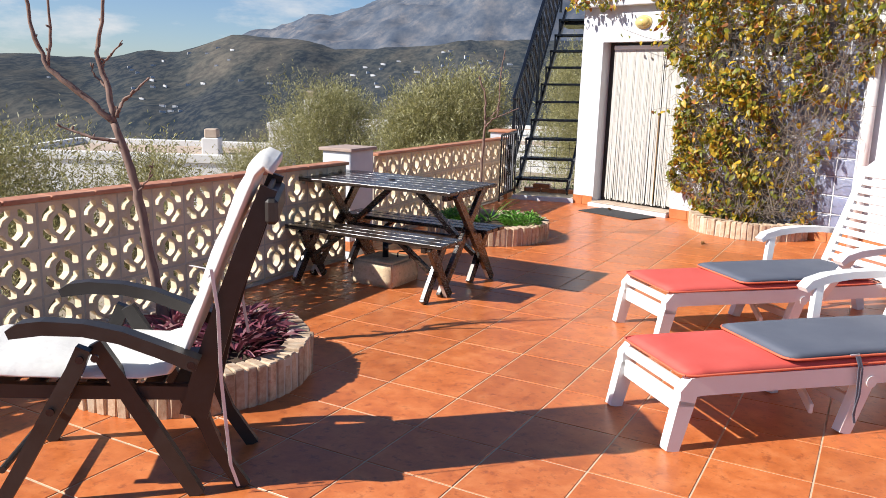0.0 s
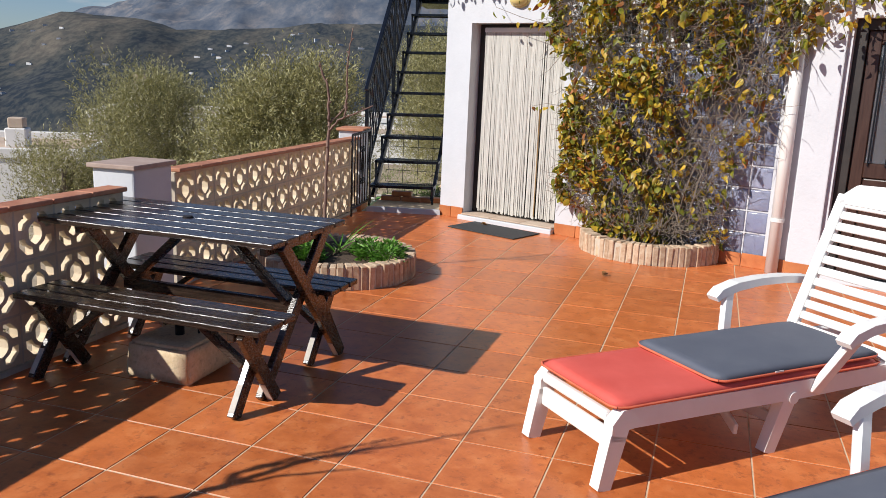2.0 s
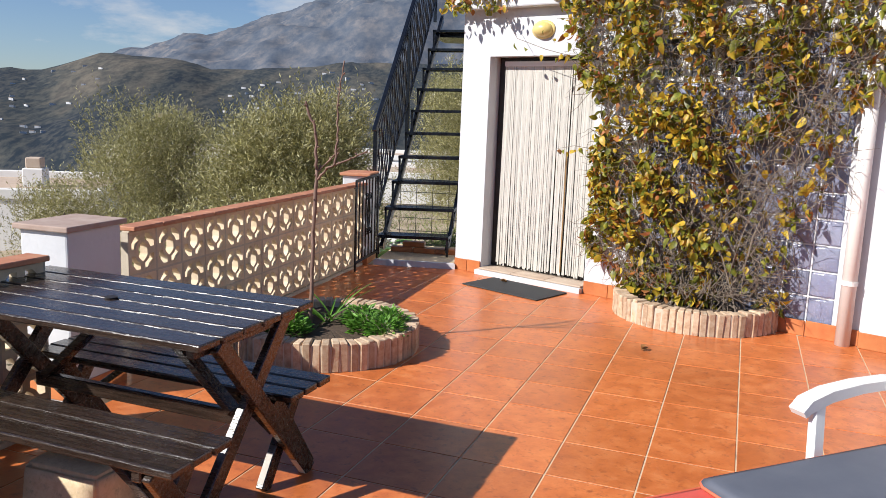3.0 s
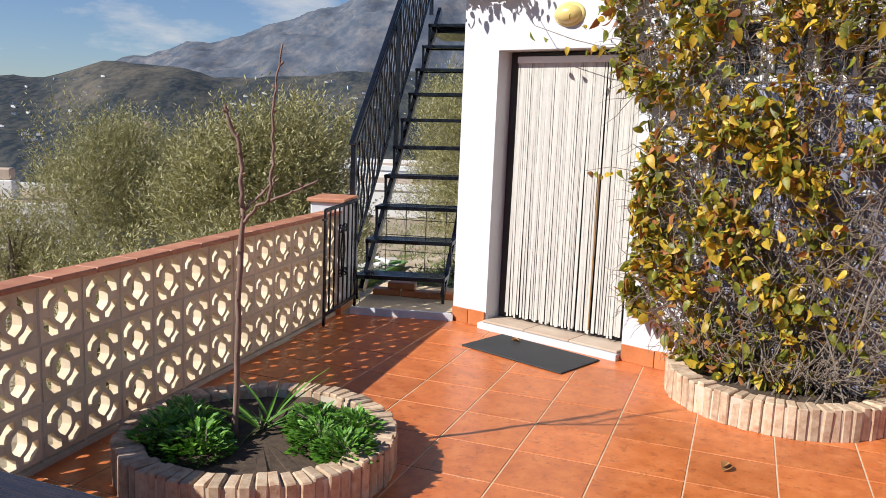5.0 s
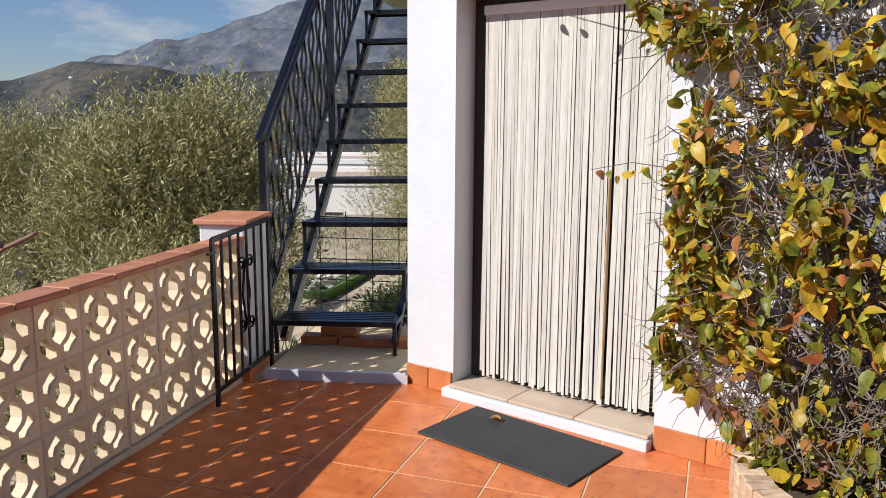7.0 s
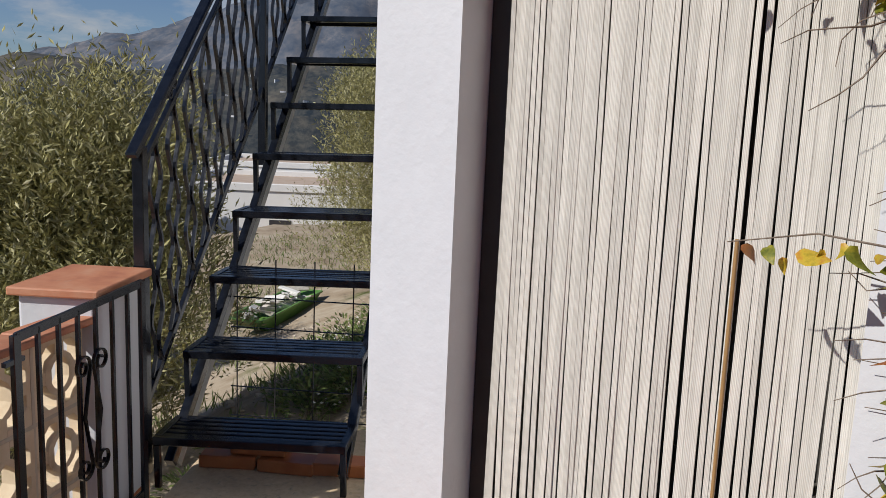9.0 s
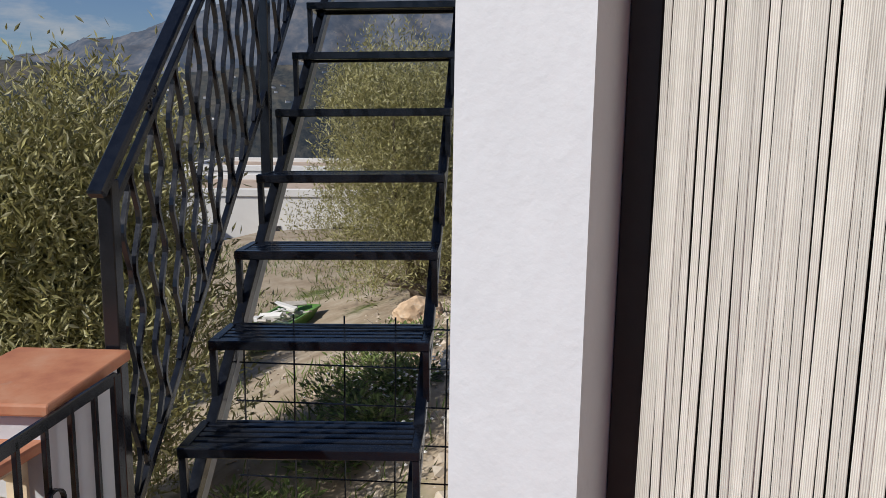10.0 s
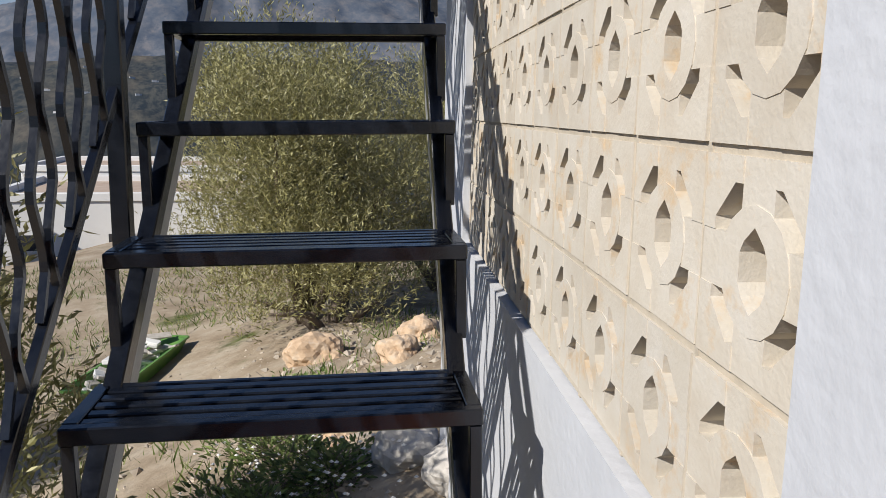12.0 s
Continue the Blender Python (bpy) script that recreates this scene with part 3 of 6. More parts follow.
def pier(name, m, size, h, cap_mat, label, over=0.025, capt=0.03, skirt=True):
    p = thing(name, label, "pillar", m, kind="structure")
    bm = bmesh.new()
    a, b = size
    box(bm, (-a / 2, -b / 2, -0.4), (a / 2, b / 2, h), None, 0.012, 2)
    part("pillar_body", bm, M_WHITE, p)
    bm = bmesh.new()
    box(bm, (-a / 2 - over, -b / 2 - over, h), (a / 2 + over, b / 2 + over, h + capt), None, 0.006, 2)
    part("pillar_cap", bm, cap_mat, p)
    if skirt:
        bm = bmesh.new()
        box(bm, (-a / 2 - 0.008, -b / 2 - 0.008, 0.0), (a / 2 + 0.008, b / 2 + 0.008, 0.09), None, 0.003)
        part("pillar_skirting", bm, M_SKIRT, p)
    return p


pier("pillar_mid", pose(-0.62, 7.37, 0, 0, 0, -19), (0.30, 0.40), 0.90, M_GREYCAP, "white rendered pillar with a worn stone cap between parapets")
pier("pillar_gate", pose(0.600, 11.405, 0, 0, 0, -9.5), (0.265, 0.38), 0.91, M_CAP, "white rendered pillar with a glazed terracotta cap by the gate")


# ---- house ----
def slab(bm, lo, hi):
    box(bm, lo, hi)


def house():
    t = 0.24          # wall thickness
    d0, d1, dz = 0.33, 1.50, 2.12
    g0, g1, gz0, gz1 = 2.02, 3.60, 0.10, 2.28
    e0, e1, ez = 4.08, 5.05, 2.14
    top = 2.62
    bm = bmesh.new()
    # front, in pieces round its openings (local +y is inwards)
    for a, b, z0, z1 in ((0, d0, -0.9, top), (d0, d1, dz, top), (d0, d1, -0.9, 0.05), (d1, g0, -0.9, top), (g0, g1, -0.9, gz0), (g0, g1, gz1, top), (g1, e0, -0.9, top), (e0, e1, ez, top), (e0, e1, -0.9, 0.04), (e1, 9.0, -0.9, top)):
        box(bm, (a, 0, z0), (b, t, z1))
    bmesh.ops.remove_doubles(bm, verts=bm.verts, dist=0.0001)
    front = part("wall_front", bm, M_WHITE)
    front.matrix_basis = HOUSE
    tagged(front, "white rendered house front with a trailing vine", "wall", kind="structure")
    # pilaster
    bm = bmesh.new()
    box(bm, (3.80, -0.045, -0.02), (4.05, -0.001, top), None, 0.01, 2)
    pil = part("wall_pilaster", bm, M_WHITE)
    pil.matrix_basis = HOUSE
    tagged(pil, "white rendered pilaster beside the brown door", "pilaster", kind="structure")
    # side wall along the stairs with a block screen
    bm = bmesh.new()
    s0, s1, sz0, sz1 = 0.308, 2.89, 1.118, 2.547
    for a, b, z0, z1, y0 in ((0, s0, -0.9, 2.62, 0), (s0, s1, -0.9, sz0, 0), (s0, s1, sz1, 2.62, 0), (s1, 3.85, -0.9, 2.62, 0)):
        box(bm, (a, -t, z0), (b, y0, z1))
    side = part("wall_side", bm, M_WHITE)
    side.matrix_basis = SIDE
    tagged(side, "white rendered side wall with a pierced block screen", "wall", kind="structure")
    scr = thing("wall_screen", "sunlit-pale pierced concrete block screen set in the side wall", "block screen", SIDE, kind="structure")
    mort = bmesh.new()
    px, pz, xs = 0.2575, 0.2365, 0.315
    ncol, nrow = 10, 6
    yc = -0.078
    for c in range(ncol + 1):
        box(mort, (max(s0 + 0.001, xs + c * px - 0.006), yc - 0.046, sz0 + 0.001), (min(s1 - 0.001, xs + c * px + 0.006), yc + 0.050, sz1 - 0.001))
    for r in range(nrow + 1):
        for c in range(ncol):
            box(mort, (xs + c * px + 0.006, yc - 0.045, max(sz0 + 0.001, sz0 + 0.01 + r * pz - 0.006)), (xs + (c + 1) * px - 0.006, yc + 0.049, min(sz1 - 0.001, sz0 + 0.01 + r * pz + 0.006)))
    part("mortar", mort, M_MORTAR, scr)
    rs = random.Random(15)
    for c in range(ncol):
        for r in range(nrow):
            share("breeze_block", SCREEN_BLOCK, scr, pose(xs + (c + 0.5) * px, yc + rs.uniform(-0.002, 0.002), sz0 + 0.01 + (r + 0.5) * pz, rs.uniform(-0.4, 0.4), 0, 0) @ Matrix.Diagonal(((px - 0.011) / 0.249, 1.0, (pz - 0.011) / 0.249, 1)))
    bm = bmesh.new()
    box(bm, (s0 + 0.002, -t + 0.002, sz0 + 0.002), (s1 - 0.002, -0.136, sz1 - 0.002))
    back = part("wall_screen_back", bm, M_BLOCK_SUN)
    back.matrix_basis = SIDE
    tagged(back, "beige plaster surface behind the pierced screen", "wall", kind="structure")
    # roof slab and cornice
    roof = bmesh.new()
    hm, sm = HOUSE, SIDE
    a, b = hm @ Vector((-0.0, -0.0, 0)), hm @ Vector((9, 0, 0))
    c, d = hm @ Vector((9, 7, 0)), sm @ Vector((3.85, 0, 0))
    prism(roof, [(v.x, v.y) for v in (a, b, c, d)], 2.625, 2.74)
    rf = part("ceiling_roof", roof, M_WHITE)
    tagged(rf, "flat white roof slab of the house", "roof", kind="structure")
    bm = bmesh.new()
    box(bm, (-0.09, -0.11, 2.55), (9.0, -0.002, 2.66), None, 0.015, 2)
    cor = part("trim_cornice", bm, M_WHITE)
    cor.matrix_basis = HOUSE
    tagged(cor, "white rendered cornice under the flat roof", "cornice", kind="structure")
    # closed rooms added behind the openings, their dimness put into the plaster colour
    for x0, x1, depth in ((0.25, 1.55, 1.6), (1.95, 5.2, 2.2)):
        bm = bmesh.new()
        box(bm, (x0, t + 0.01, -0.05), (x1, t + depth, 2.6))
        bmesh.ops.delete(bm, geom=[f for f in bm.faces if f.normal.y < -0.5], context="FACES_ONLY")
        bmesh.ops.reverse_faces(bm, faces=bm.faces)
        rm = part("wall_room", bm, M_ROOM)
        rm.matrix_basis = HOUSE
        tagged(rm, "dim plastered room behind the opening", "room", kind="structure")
    # skirting tiles
    sk = thing("baseboard", "terracotta skirting tiles along the white house wall", "skirting", HOUSE, kind="structure")
    runs = [(0.0, d0 - 0.004), (d1 + 0.004, 2.0), (3.18, 3.66), (3.74, 3.795), (3.80, 4.05)]
    for a, b in runs:
        n = max(1, round((b - a) / 0.2))
        y1 = -0.047 if a >= 3.8 else -0.002
        for i in range(n):
            bm = bmesh.new()
            w = (b - a) / n
            box(bm, (a + i * w + 0.002, y1 - 0.014, 0.0), (a + (i + 1) * w - 0.002, y1, 0.118 + 0.004 * (i % 2)), None, 0.003)
            part("skirting_tile", bm, M_SKIRT, sk)
    # pipe
    pp = thing("drain_pipe", "white plastic drain pipe fixed to the house wall", "pipe", HOUSE)
    bm = bmesh.new()
    tube(bm, [(3.70, -0.065, 0.0), (3.70, -0.065, 2.55)], 0.052, 20)
    part("pipe", bm, M_PVC, pp, smooth=True)
    for z in (0.45, 1.9):
        bm = bmesh.new()
        tube(bm, [(3.70, -0.065, z), (3.70, -0.065, z + 0.03)], 0.058, 20)
        part("clamp", bm, M_PVC, pp)
    return d0, d1, dz, g0, g1, gz0, gz1, e0, e1, ez, t


D0, D1, DZ, G0, G1, GZ0, GZ1, E0, E1, EZ, WT = house()


def curtain_door():
    d = thing("door_1", "doorway with a cream plastic strip curtain over a dark frame", "door", HOUSE, kind="structure")
    y = 0.185
    bm = bmesh.new()
    box(bm, (D0 + 0.002, y - 0.02, 0.07), (D0 + 0.075, y + 0.06, DZ - 0.002), None, 0.004)
    box(bm, (D1 - 0.05, y - 0.02, 0.07), (D1 - 0.002, y + 0.06, DZ - 0.002), None, 0.004)
    box(bm, (D0 + 0.075, y - 0.02, DZ - 0.035), (D1 - 0.05, y + 0.06, DZ - 0.002), None, 0.004)
    box(bm, (D0 + 0.075, y + 0.03, 0.07), (D1 - 0.05, y + 0.06, 0.095))
    part("door_frame", bm, M_DARK, d)
    bm = bmesh.new()
    box(bm, (D0 + 0.077, y - 0.05, DZ - 0.085), (D1 - 0.008, y - 0.022, DZ - 0.036), None, 0.006, 2)
    part("curtain_rail", bm, M_PVC, d, "pale grey aluminium curtain rail")
    # threshold
    n = 3
    for i in range(n):
        bm = bmesh.new()
        w = (D1 - D0 - 0.01) / n
        box(bm, (D0 + 0.005 + i * w, -0.045, 0.051), (D0 + 0.002 + (i + 1) * w, y + 0.03, 0.068), None, 0.004)
        part("threshold_tile", bm, M_ROOFT, d, "pale terracotta threshold tile")
    bm = bmesh.new()
    box(bm, (D0 - 0.03, -0.07, -0.005), (D1 + 0.0, -0.003, 0.049), None, 0.008, 2)
    part("threshold_edge", bm, M_WHITE, d)
    rnd = random.Random(8)
    x0, x1 = D0 + 0.080, D1 - 0.012
    n = 62
    for i in range(n):
        w = (x1 - x0) / n
        x = x0 + (i + 0.5) * w
        hw = w * rnd.uniform(0.43, 0.53)
        zb = 0.085 + rnd.uniform(0, 0.03)
        dx = rnd.uniform(-0.008, 0.008)
        if i == 43:      # the curtain parts here
            continue
        if i in (42, 44):
            side = 43 - i
            x, dx = x + 0.0065 * side, -0.006 * side
        bm = bmesh.new()
        rows = []
        for k in range(9):
            f = k / 8
            z = DZ - 0.07 + f * (zb - DZ + 0.07)
            xx = x + dx * f + 0.003 * math.sin(f * 5 + i)
            yy = y - 0.036 + 0.006 * math.sin(f * 3 + i * 1.7) * f
            ring = []
            for q in range(9):
                g = -1 + q / 4
                ring.append(bm.verts.new((xx + g * hw, yy - (0.0011 if q % 2 else 0.0), z)))
            for q in range(8, -1, -4):
                ring.append(bm.verts.new((xx + (-1 + q / 4) * hw, yy + 0.003, z)))
            rows.append(ring)
        for a, b in zip(rows, rows[1:]):
            m = len(a)
            for q in range(m):
                bm.faces.new((a[q], b[q], b[(q + 1) % m], a[(q + 1) % m]))
        bm.faces.new(rows[0])
        bm.faces.new(rows[-1][::-1])
        part("curtain_strip", bm, M_STRIP, d)
    # rod tied in the gap
    bm = bmesh.new()
    tube(bm, [(1.158, y - 0.045, 0.12), (1.156, y - 0.045, 1.26)], 0.0055, 8)
    part("pull_rod", bm, M_CANE, d, "thin brown wooden pull rod")


curtain_door()


def glass_window():
    w = thing("window_1", "glass block window with bluish wavy blocks in white mortar", "window", HOUSE, kind="structure")
    nx, nz, cx, cz = 8, 11, 4, 9   # the upper corner, cx by two blocks, is a casement
    px, pz = (G1 - G0) / nx, (GZ1 - GZ0) / nz
    bm = bmesh.new()
    for i in range(nx + 1):
        a = max(G0 + 0.001, G0 + i * px - 0.006)
        box(bm, (a, 0.045, GZ0 + 0.001), (min(G1 - 0.001, G0 + i * px + 0.006), 0.10, GZ1 - 0.001 if i > cx else GZ0 + cz * pz))
    for j in range(nz + 1):
        for i in range(0 if j <= cz else cx, nx):
            box(bm, (G0 + i * px + 0.006, 0.046, max(GZ0 + 0.001, GZ0 + j * pz - 0.006)), (G0 + (i + 1) * px - 0.006, 0.099, min(GZ1 - 0.001, GZ0 + j * pz + 0.006)))
    part("mortar_grid", bm, M_WHITE, w)
    bm = bmesh.new()
    box(bm, (-px / 2 + 0.007, -0.035, -pz / 2 + 0.007), (px / 2 - 0.007, 0.035, pz / 2 - 0.007), None, 0.016, 3)
    ob = part("glass_block", bm, M_GLASSB, w, smooth=True)
    me = ob.data
    bpy.data.objects.remove(ob)
    for i in range(nx):
        for j in range(nz if i >= cx else cz):
            share("glass_block", me, w, pose(G0 + (i + 0.5) * px, 0.072, GZ0 + (j + 0.5) * pz, 0, 0, random.choice((0, 180))))
    # small casement above
    c = thing("window_2", "small white-framed window above the glass blocks", "window", HOUSE, kind="structure")
    z0, z1 = GZ0 + cz * pz + 0.008, GZ1 - 0.002
    x0, w3 = G0 + 0.002, (cx * px - 0.012) / 3
    for k in range(3):
        a, b = x0 + k * w3, x0 + (k + 1) * w3 - 0.003
        bm = bmesh.new()
        for lo, hi in (((a, 0.03, z0), (a + 0.04, 0.09, z1)), ((b - 0.04, 0.03, z0), (b, 0.09, z1)), ((a + 0.04, 0.03, z0), (b - 0.04, 0.09, z0 + 0.04)), ((a + 0.04, 0.03, z1 - 0.04), (b - 0.04, 0.09, z1))):
            box(bm, lo, hi, None, 0.004)
        fr = part("window_frame", bm, M_PLASTIC, c)
        bm = bmesh.new()
        box(bm, (a + 0.041, 0.06, z0 + 0.041), (b - 0.041, 0.066, z1 - 0.041))
        part("pane", bm, M_PANE, fr)


glass_window()


def brown_door():
    d = thing("door_2", "dark brown panelled wooden door with a glazed iron grille", "door", HOUSE, kind="structure")
    y = 0.10
    bm = bmesh.new()
    box(bm, (E0 + 0.002, y - 0.03, 0.045), (E0 + 0.09, y + 0.06, EZ - 0.002), None, 0.004)
    box(bm, (E1 - 0.09, y - 0.03, 0.045), (E1 - 0.002, y + 0.06, EZ - 0.002), None, 0.004)
    box(bm, (E0 + 0.09, y - 0.03, EZ - 0.09), (E1 - 0.09, y + 0.06, EZ - 0.002), None, 0.004)
    part("door_frame", bm, M_DARK, d)
    bm = bmesh.new()
    a, b = E0 + 0.092, E1 - 0.092
    for lo, hi in (((a, y, 0.06), (a + 0.1, y + 0.045, EZ - 0.092)), ((b - 0.1, y, 0.06), (b, y + 0.045, EZ - 0.092)), ((a + 0.1, y, 0.06), (b - 0.1, y + 0.045, 0.2)), ((a + 0.1, y, 0.88), (b - 0.1, y + 0.045, 1.0)), ((a + 0.1, y, EZ - 0.2), (b - 0.1, y + 0.045, EZ - 0.092))):
        box(bm, lo, hi, None, 0.006)
    leaf = part("door_leaf", bm, M_DOOR, d)
    for z0, z1 in ((0.205, 0.52), (0.55, 0.875)):
        bm = bmesh.new()
        box(bm, (a + 0.105, y + 0.01, z0), (b - 0.105, y + 0.035, z1), None, 0.012, 2)
        part("door_panel", bm, M_DOOR, leaf)
    bm = bmesh.new()
    box(bm, (a + 0.102, y + 0.018, 1.002), (b - 0.102, y + 0.024, EZ - 0.202))
    part("pane", bm, M_PANE, leaf)
    for i in range(5):
        x = a + 0.13 + i * (b - a - 0.26) / 4
        bm = bmesh.new()
        bar(bm, (x, y - 0.012, 0.98), (x, y - 0.012, EZ - 0.18), 0.012, 0.012)
        part("grille_bar", bm, M_IRON, leaf)
    bm = bmesh.new()
    box(bm, (b - 0.075, y - 0.012, 0.98), (b - 0.04, y - 0.001, 1.16), None, 0.004)
    bar(bm, (b - 0.058, y - 0.04, 1.1), (b - 0.17, y - 0.04, 1.1), 0.015, 0.015)
    bar(bm, (b - 0.058, y - 0.04, 1.1), (b - 0.058, y - 0.01, 1.1), 0.015, 0.015)
    part("door_handle", bm, M_PVC, leaf, "worn metal door handle")
    bm = bmesh.new()
    box(bm, (E0 - 0.01, -0.06, -0.002), (E1 + 0.01, -0.003, 0.06), None, 0.008, 2)
    part("threshold", bm, M_WHITE, d)


brown_door()


def wall_lamp():
    lamp = thing("wall_lamp", "yellowed oval wall lamp above the curtained doorway", "lamp", HOUSE @ pose(0.92, -0.003, 2.35))
    for name, ry, rz, dep, mat in (("base_plate", 0.125, 0.085, 0.03, M_LAMP), ("cover", 0.105, 0.068, 0.075, M_LAMP)):
        bm = bmesh.new()
        bmesh.ops.create_uvsphere(bm, u_segments=24, v_segments=12, radius=1)
        for v in bm.verts:
            v.co = Vector((v.co.x * ry, -max(0.0, v.co.y) * dep - 0.001 - (0.012 if name == "cover" else 0), v.co.z * rz))
        part(name, bm, mat, lamp, smooth=True)


wall_lamp()


# ---- stairs ----
STAIR = frame2((0.777, 11.594), -11.7)
RUN, RISE, SW, FIRST = 0.297, 0.268, 0.777, 0.258


def nose(n):
    return RUN * (n - 1), FIRST + RISE * (n - 1)


def staircase():
    s = thing("metal_staircase", "black painted iron staircase with slatted treads and a wavy railing", "stairs", STAIR)
    for n in range(1, 11):
        y, z = nose(n)
        t = new("tread")
        t.parent = s
        t.matrix_basis = pose(0, y, z, 0, -1.2, 1.5)   # the treads have settled out of level
        for i in range(5):
            bm = bmesh.new()
            box(bm, (0.03, 0.028 + i * 0.043, -0.018), (SW - 0.03, 0.056 + i * 0.043, -0.002), None, 0.003)
            part("slat", bm, M_IRON, t)
        bm = bmesh.new()
        box(bm, (0, 0, -0.034), (SW, 0.026, 0), None, 0.003)
        box(bm, (0, 0.232, -0.034), (SW, 0.25, 0), None, 0.003)
        box(bm, (0, 0.026, -0.032), (0.03, 0.232, 0.001), None, 0.002)
        box(bm, (SW - 0.03, 0.026, -0.032), (SW, 0.232, 0.001), None, 0.002)
        part("tread_frame", bm, M_IRON, t)
        for x in (0.014, SW - 0.014):
            bm = bmesh.new()
            box(bm, (x - 0.012, 0.004, -0.215), (x + 0.012, 0.028, -0.034), None, 0.002)
            part("bracket", bm, M_IRON, t)
    ex = Vector((0, RUN, RISE)).normalized()
    for x, name in ((0.028, "stringer"), (SW - 0.028, "stringer")):
        a = Vector((x, 0.24 - 0.05, FIRST - 0.07))
        bm = bmesh.new()
        bar(bm, a - ex * 0.12, a + ex * 4.05, 0.04, 0.05, (0, -RISE, RUN), 0.003)
        part(name, bm, M_IRON, s)
        bm = bmesh.new()
        off = Vector((0.017 if x < 0.4 else -0.017, 0.032, -0.034))
        bar(bm, a + off - ex * 0.1, a + off + ex * 4.03, 0.006, 0.05, (0, -RISE, RUN))
        part("stringer_web", bm, M_IRONGREY, s, "bare grey inner face of the stringer")
    # railing on the open side
    xr = -0.045

    def on(y, up):
        return Vector((xr, y, FIRST + RISE / RUN * y + up))
    bm = bmesh.new()
    bar(bm, on(-0.03, 1.13), on(3.1, 1.13), 0.05, 0.028, (0, -RISE, RUN), 0.006)
    part("handrail", bm, M_IRON, s)
    for name, y0, up, h in (("upper_rail", 0.03, 1.02, 0.022), ("lower_rail", 0.03, 0.07, 0.03)):
        bm = bmesh.new()
        bar(bm, on(y0, up), on(3.1, up), 0.022, h, (0, -RISE, RUN), 0.002)
        part(name, bm, M_IRON, s)
    for y, lo, hi in ((0.035, -0.2, 1.11), (1.5, -0.36, 1.11), (3.05, -0.2, 1.11)):
        bm = bmesh.new()
        p = on(y, 0)
        box(bm, (xr - 0.022, y - 0.022, p.z + lo), (xr + 0.022, y + 0.022, p.z + hi), None, 0.003)
        part("post", bm, M_IRON, s)
    y = 0.16
    while y < 3.0:
        if abs(y - 1.5) > 0.05:
            # each pair bends apart and together like links of a chain
            for sgn in (-1, 1):
                bm = bmesh.new()
                b, t = on(y + sgn * 0.02, 0.075), on(y + sgn * 0.02, 1.015)
                pts = []
                for i in range(43):
                    f = i / 42
                    tri = abs(((f * 3.5 + 0.1) % 1.0) * 2 - 1) * 2 - 1
                    tri = 0.5 + 0.5 * max(-1, min(1, tri * 1.35))
                    pts.append((xr + sgn * 0.003, y + sgn * (0.004 + 0.042 * tri), b.z + f * (t.z - b.z)))
                ribbon(bm, pts, 0.015, 0.013, (1, 0, 0))
                part("wavy_baluster", bm, M_IRON, s)
        y += 0.172
    for y in (0.32, 1.95):
        bm = bmesh.new()
        c = on(y, 1.075)
        for sgn in (1, -1):
            pts = [(xr, c.y + sgn * 0.028 * (1 - i / 26) * math.cos(i * 0.45) + sgn * 0.02, c.z + sgn * 0.02 + 0.028 * (1 - i / 26) * math.sin(i * 0.45)) for i in range(22)]
            ribbon(bm, pts, 0.014, 0.008, (1, 0, 0))
        part("scroll", bm, M_IRON, s)
    # top landing
    y, z = nose(11)
    bm = bmesh.new()
    box(bm, (-0.05, y - 0.02, z - 0.28 - 0.06), (SW + 0.3, y + 0.9, z - 0.29), None, 0.005)
    part("landing_plate", bm, M_IRON, s)


staircase()


def stair_base():
    bm = bmesh.new()
    poly = [(0.785, 11.255), (1.60, 11.135), (1.70, 11.62), (1.80, 12.16), (0.98, 12.30)]
    prism(bm, poly, -0.9, 0.052, 0.012)
    p = part("pavement_stair_base", bm, M_STONE)
    tagged(p, "rough concrete slab under the foot of the stairs", "slab", kind="structure")
    bm = bmesh.new()
    prism(bm, [(0.770, 11.235), (1.607, 11.112), (1.612, 11.15), (0.778, 11.272)], -0.05, 0.060, 0.01)
    t = part("trim_step_edge", bm, M_WHITE)
    tagged(t, "white painted edge of the stair-foot step", "step edge", kind="structure")
    rnd = random.Random(4)
    for x, y, z, r in ((1.05, 11.80, 0.052, -8), (1.30, 11.74, 0.052, -14), (1.53, 11.71, 0.052, -9), (1.18, 11.80, 0.11, -11)):
        bm = bmesh.new()
        box(bm, (-0.12, -0.055, 0), (0.12, 0.055, 0.055), None, 0.005)
        b = part("loose_brick", bm, M_SKIRT)
        b.matrix_basis = pose(x, y, z + 0.001, 0, 0, r)
        tagged(b, "red clay brick lying on the concrete slab", "brick", "bricks under the stairs")
    # welded mesh behind the foot of the stairs
    w = thing("wire_mesh_panel", "thin black welded wire mesh panel behind the stairs", "wire mesh", frame2((0.95, 12.36), -11.6))
    for i in range(6):
        bm = bmesh.new()
        tube(bm, [(0.02, 0, 0.06 + 0.15 * i), (0.93, 0, 0.06 + 0.15 * i)], 0.0035, 5)
        part("wire", bm, M_IRON, w)
    for i in range(5):
        bm = bmesh.new()
        tube(bm, [(0.05 + 0.19 * i, 0.004, -0.25), (0.05 + 0.19 * i, 0.004, 0.85)], 0.0035, 5)
        part("wire", bm, M_IRON, w)


stair_base()


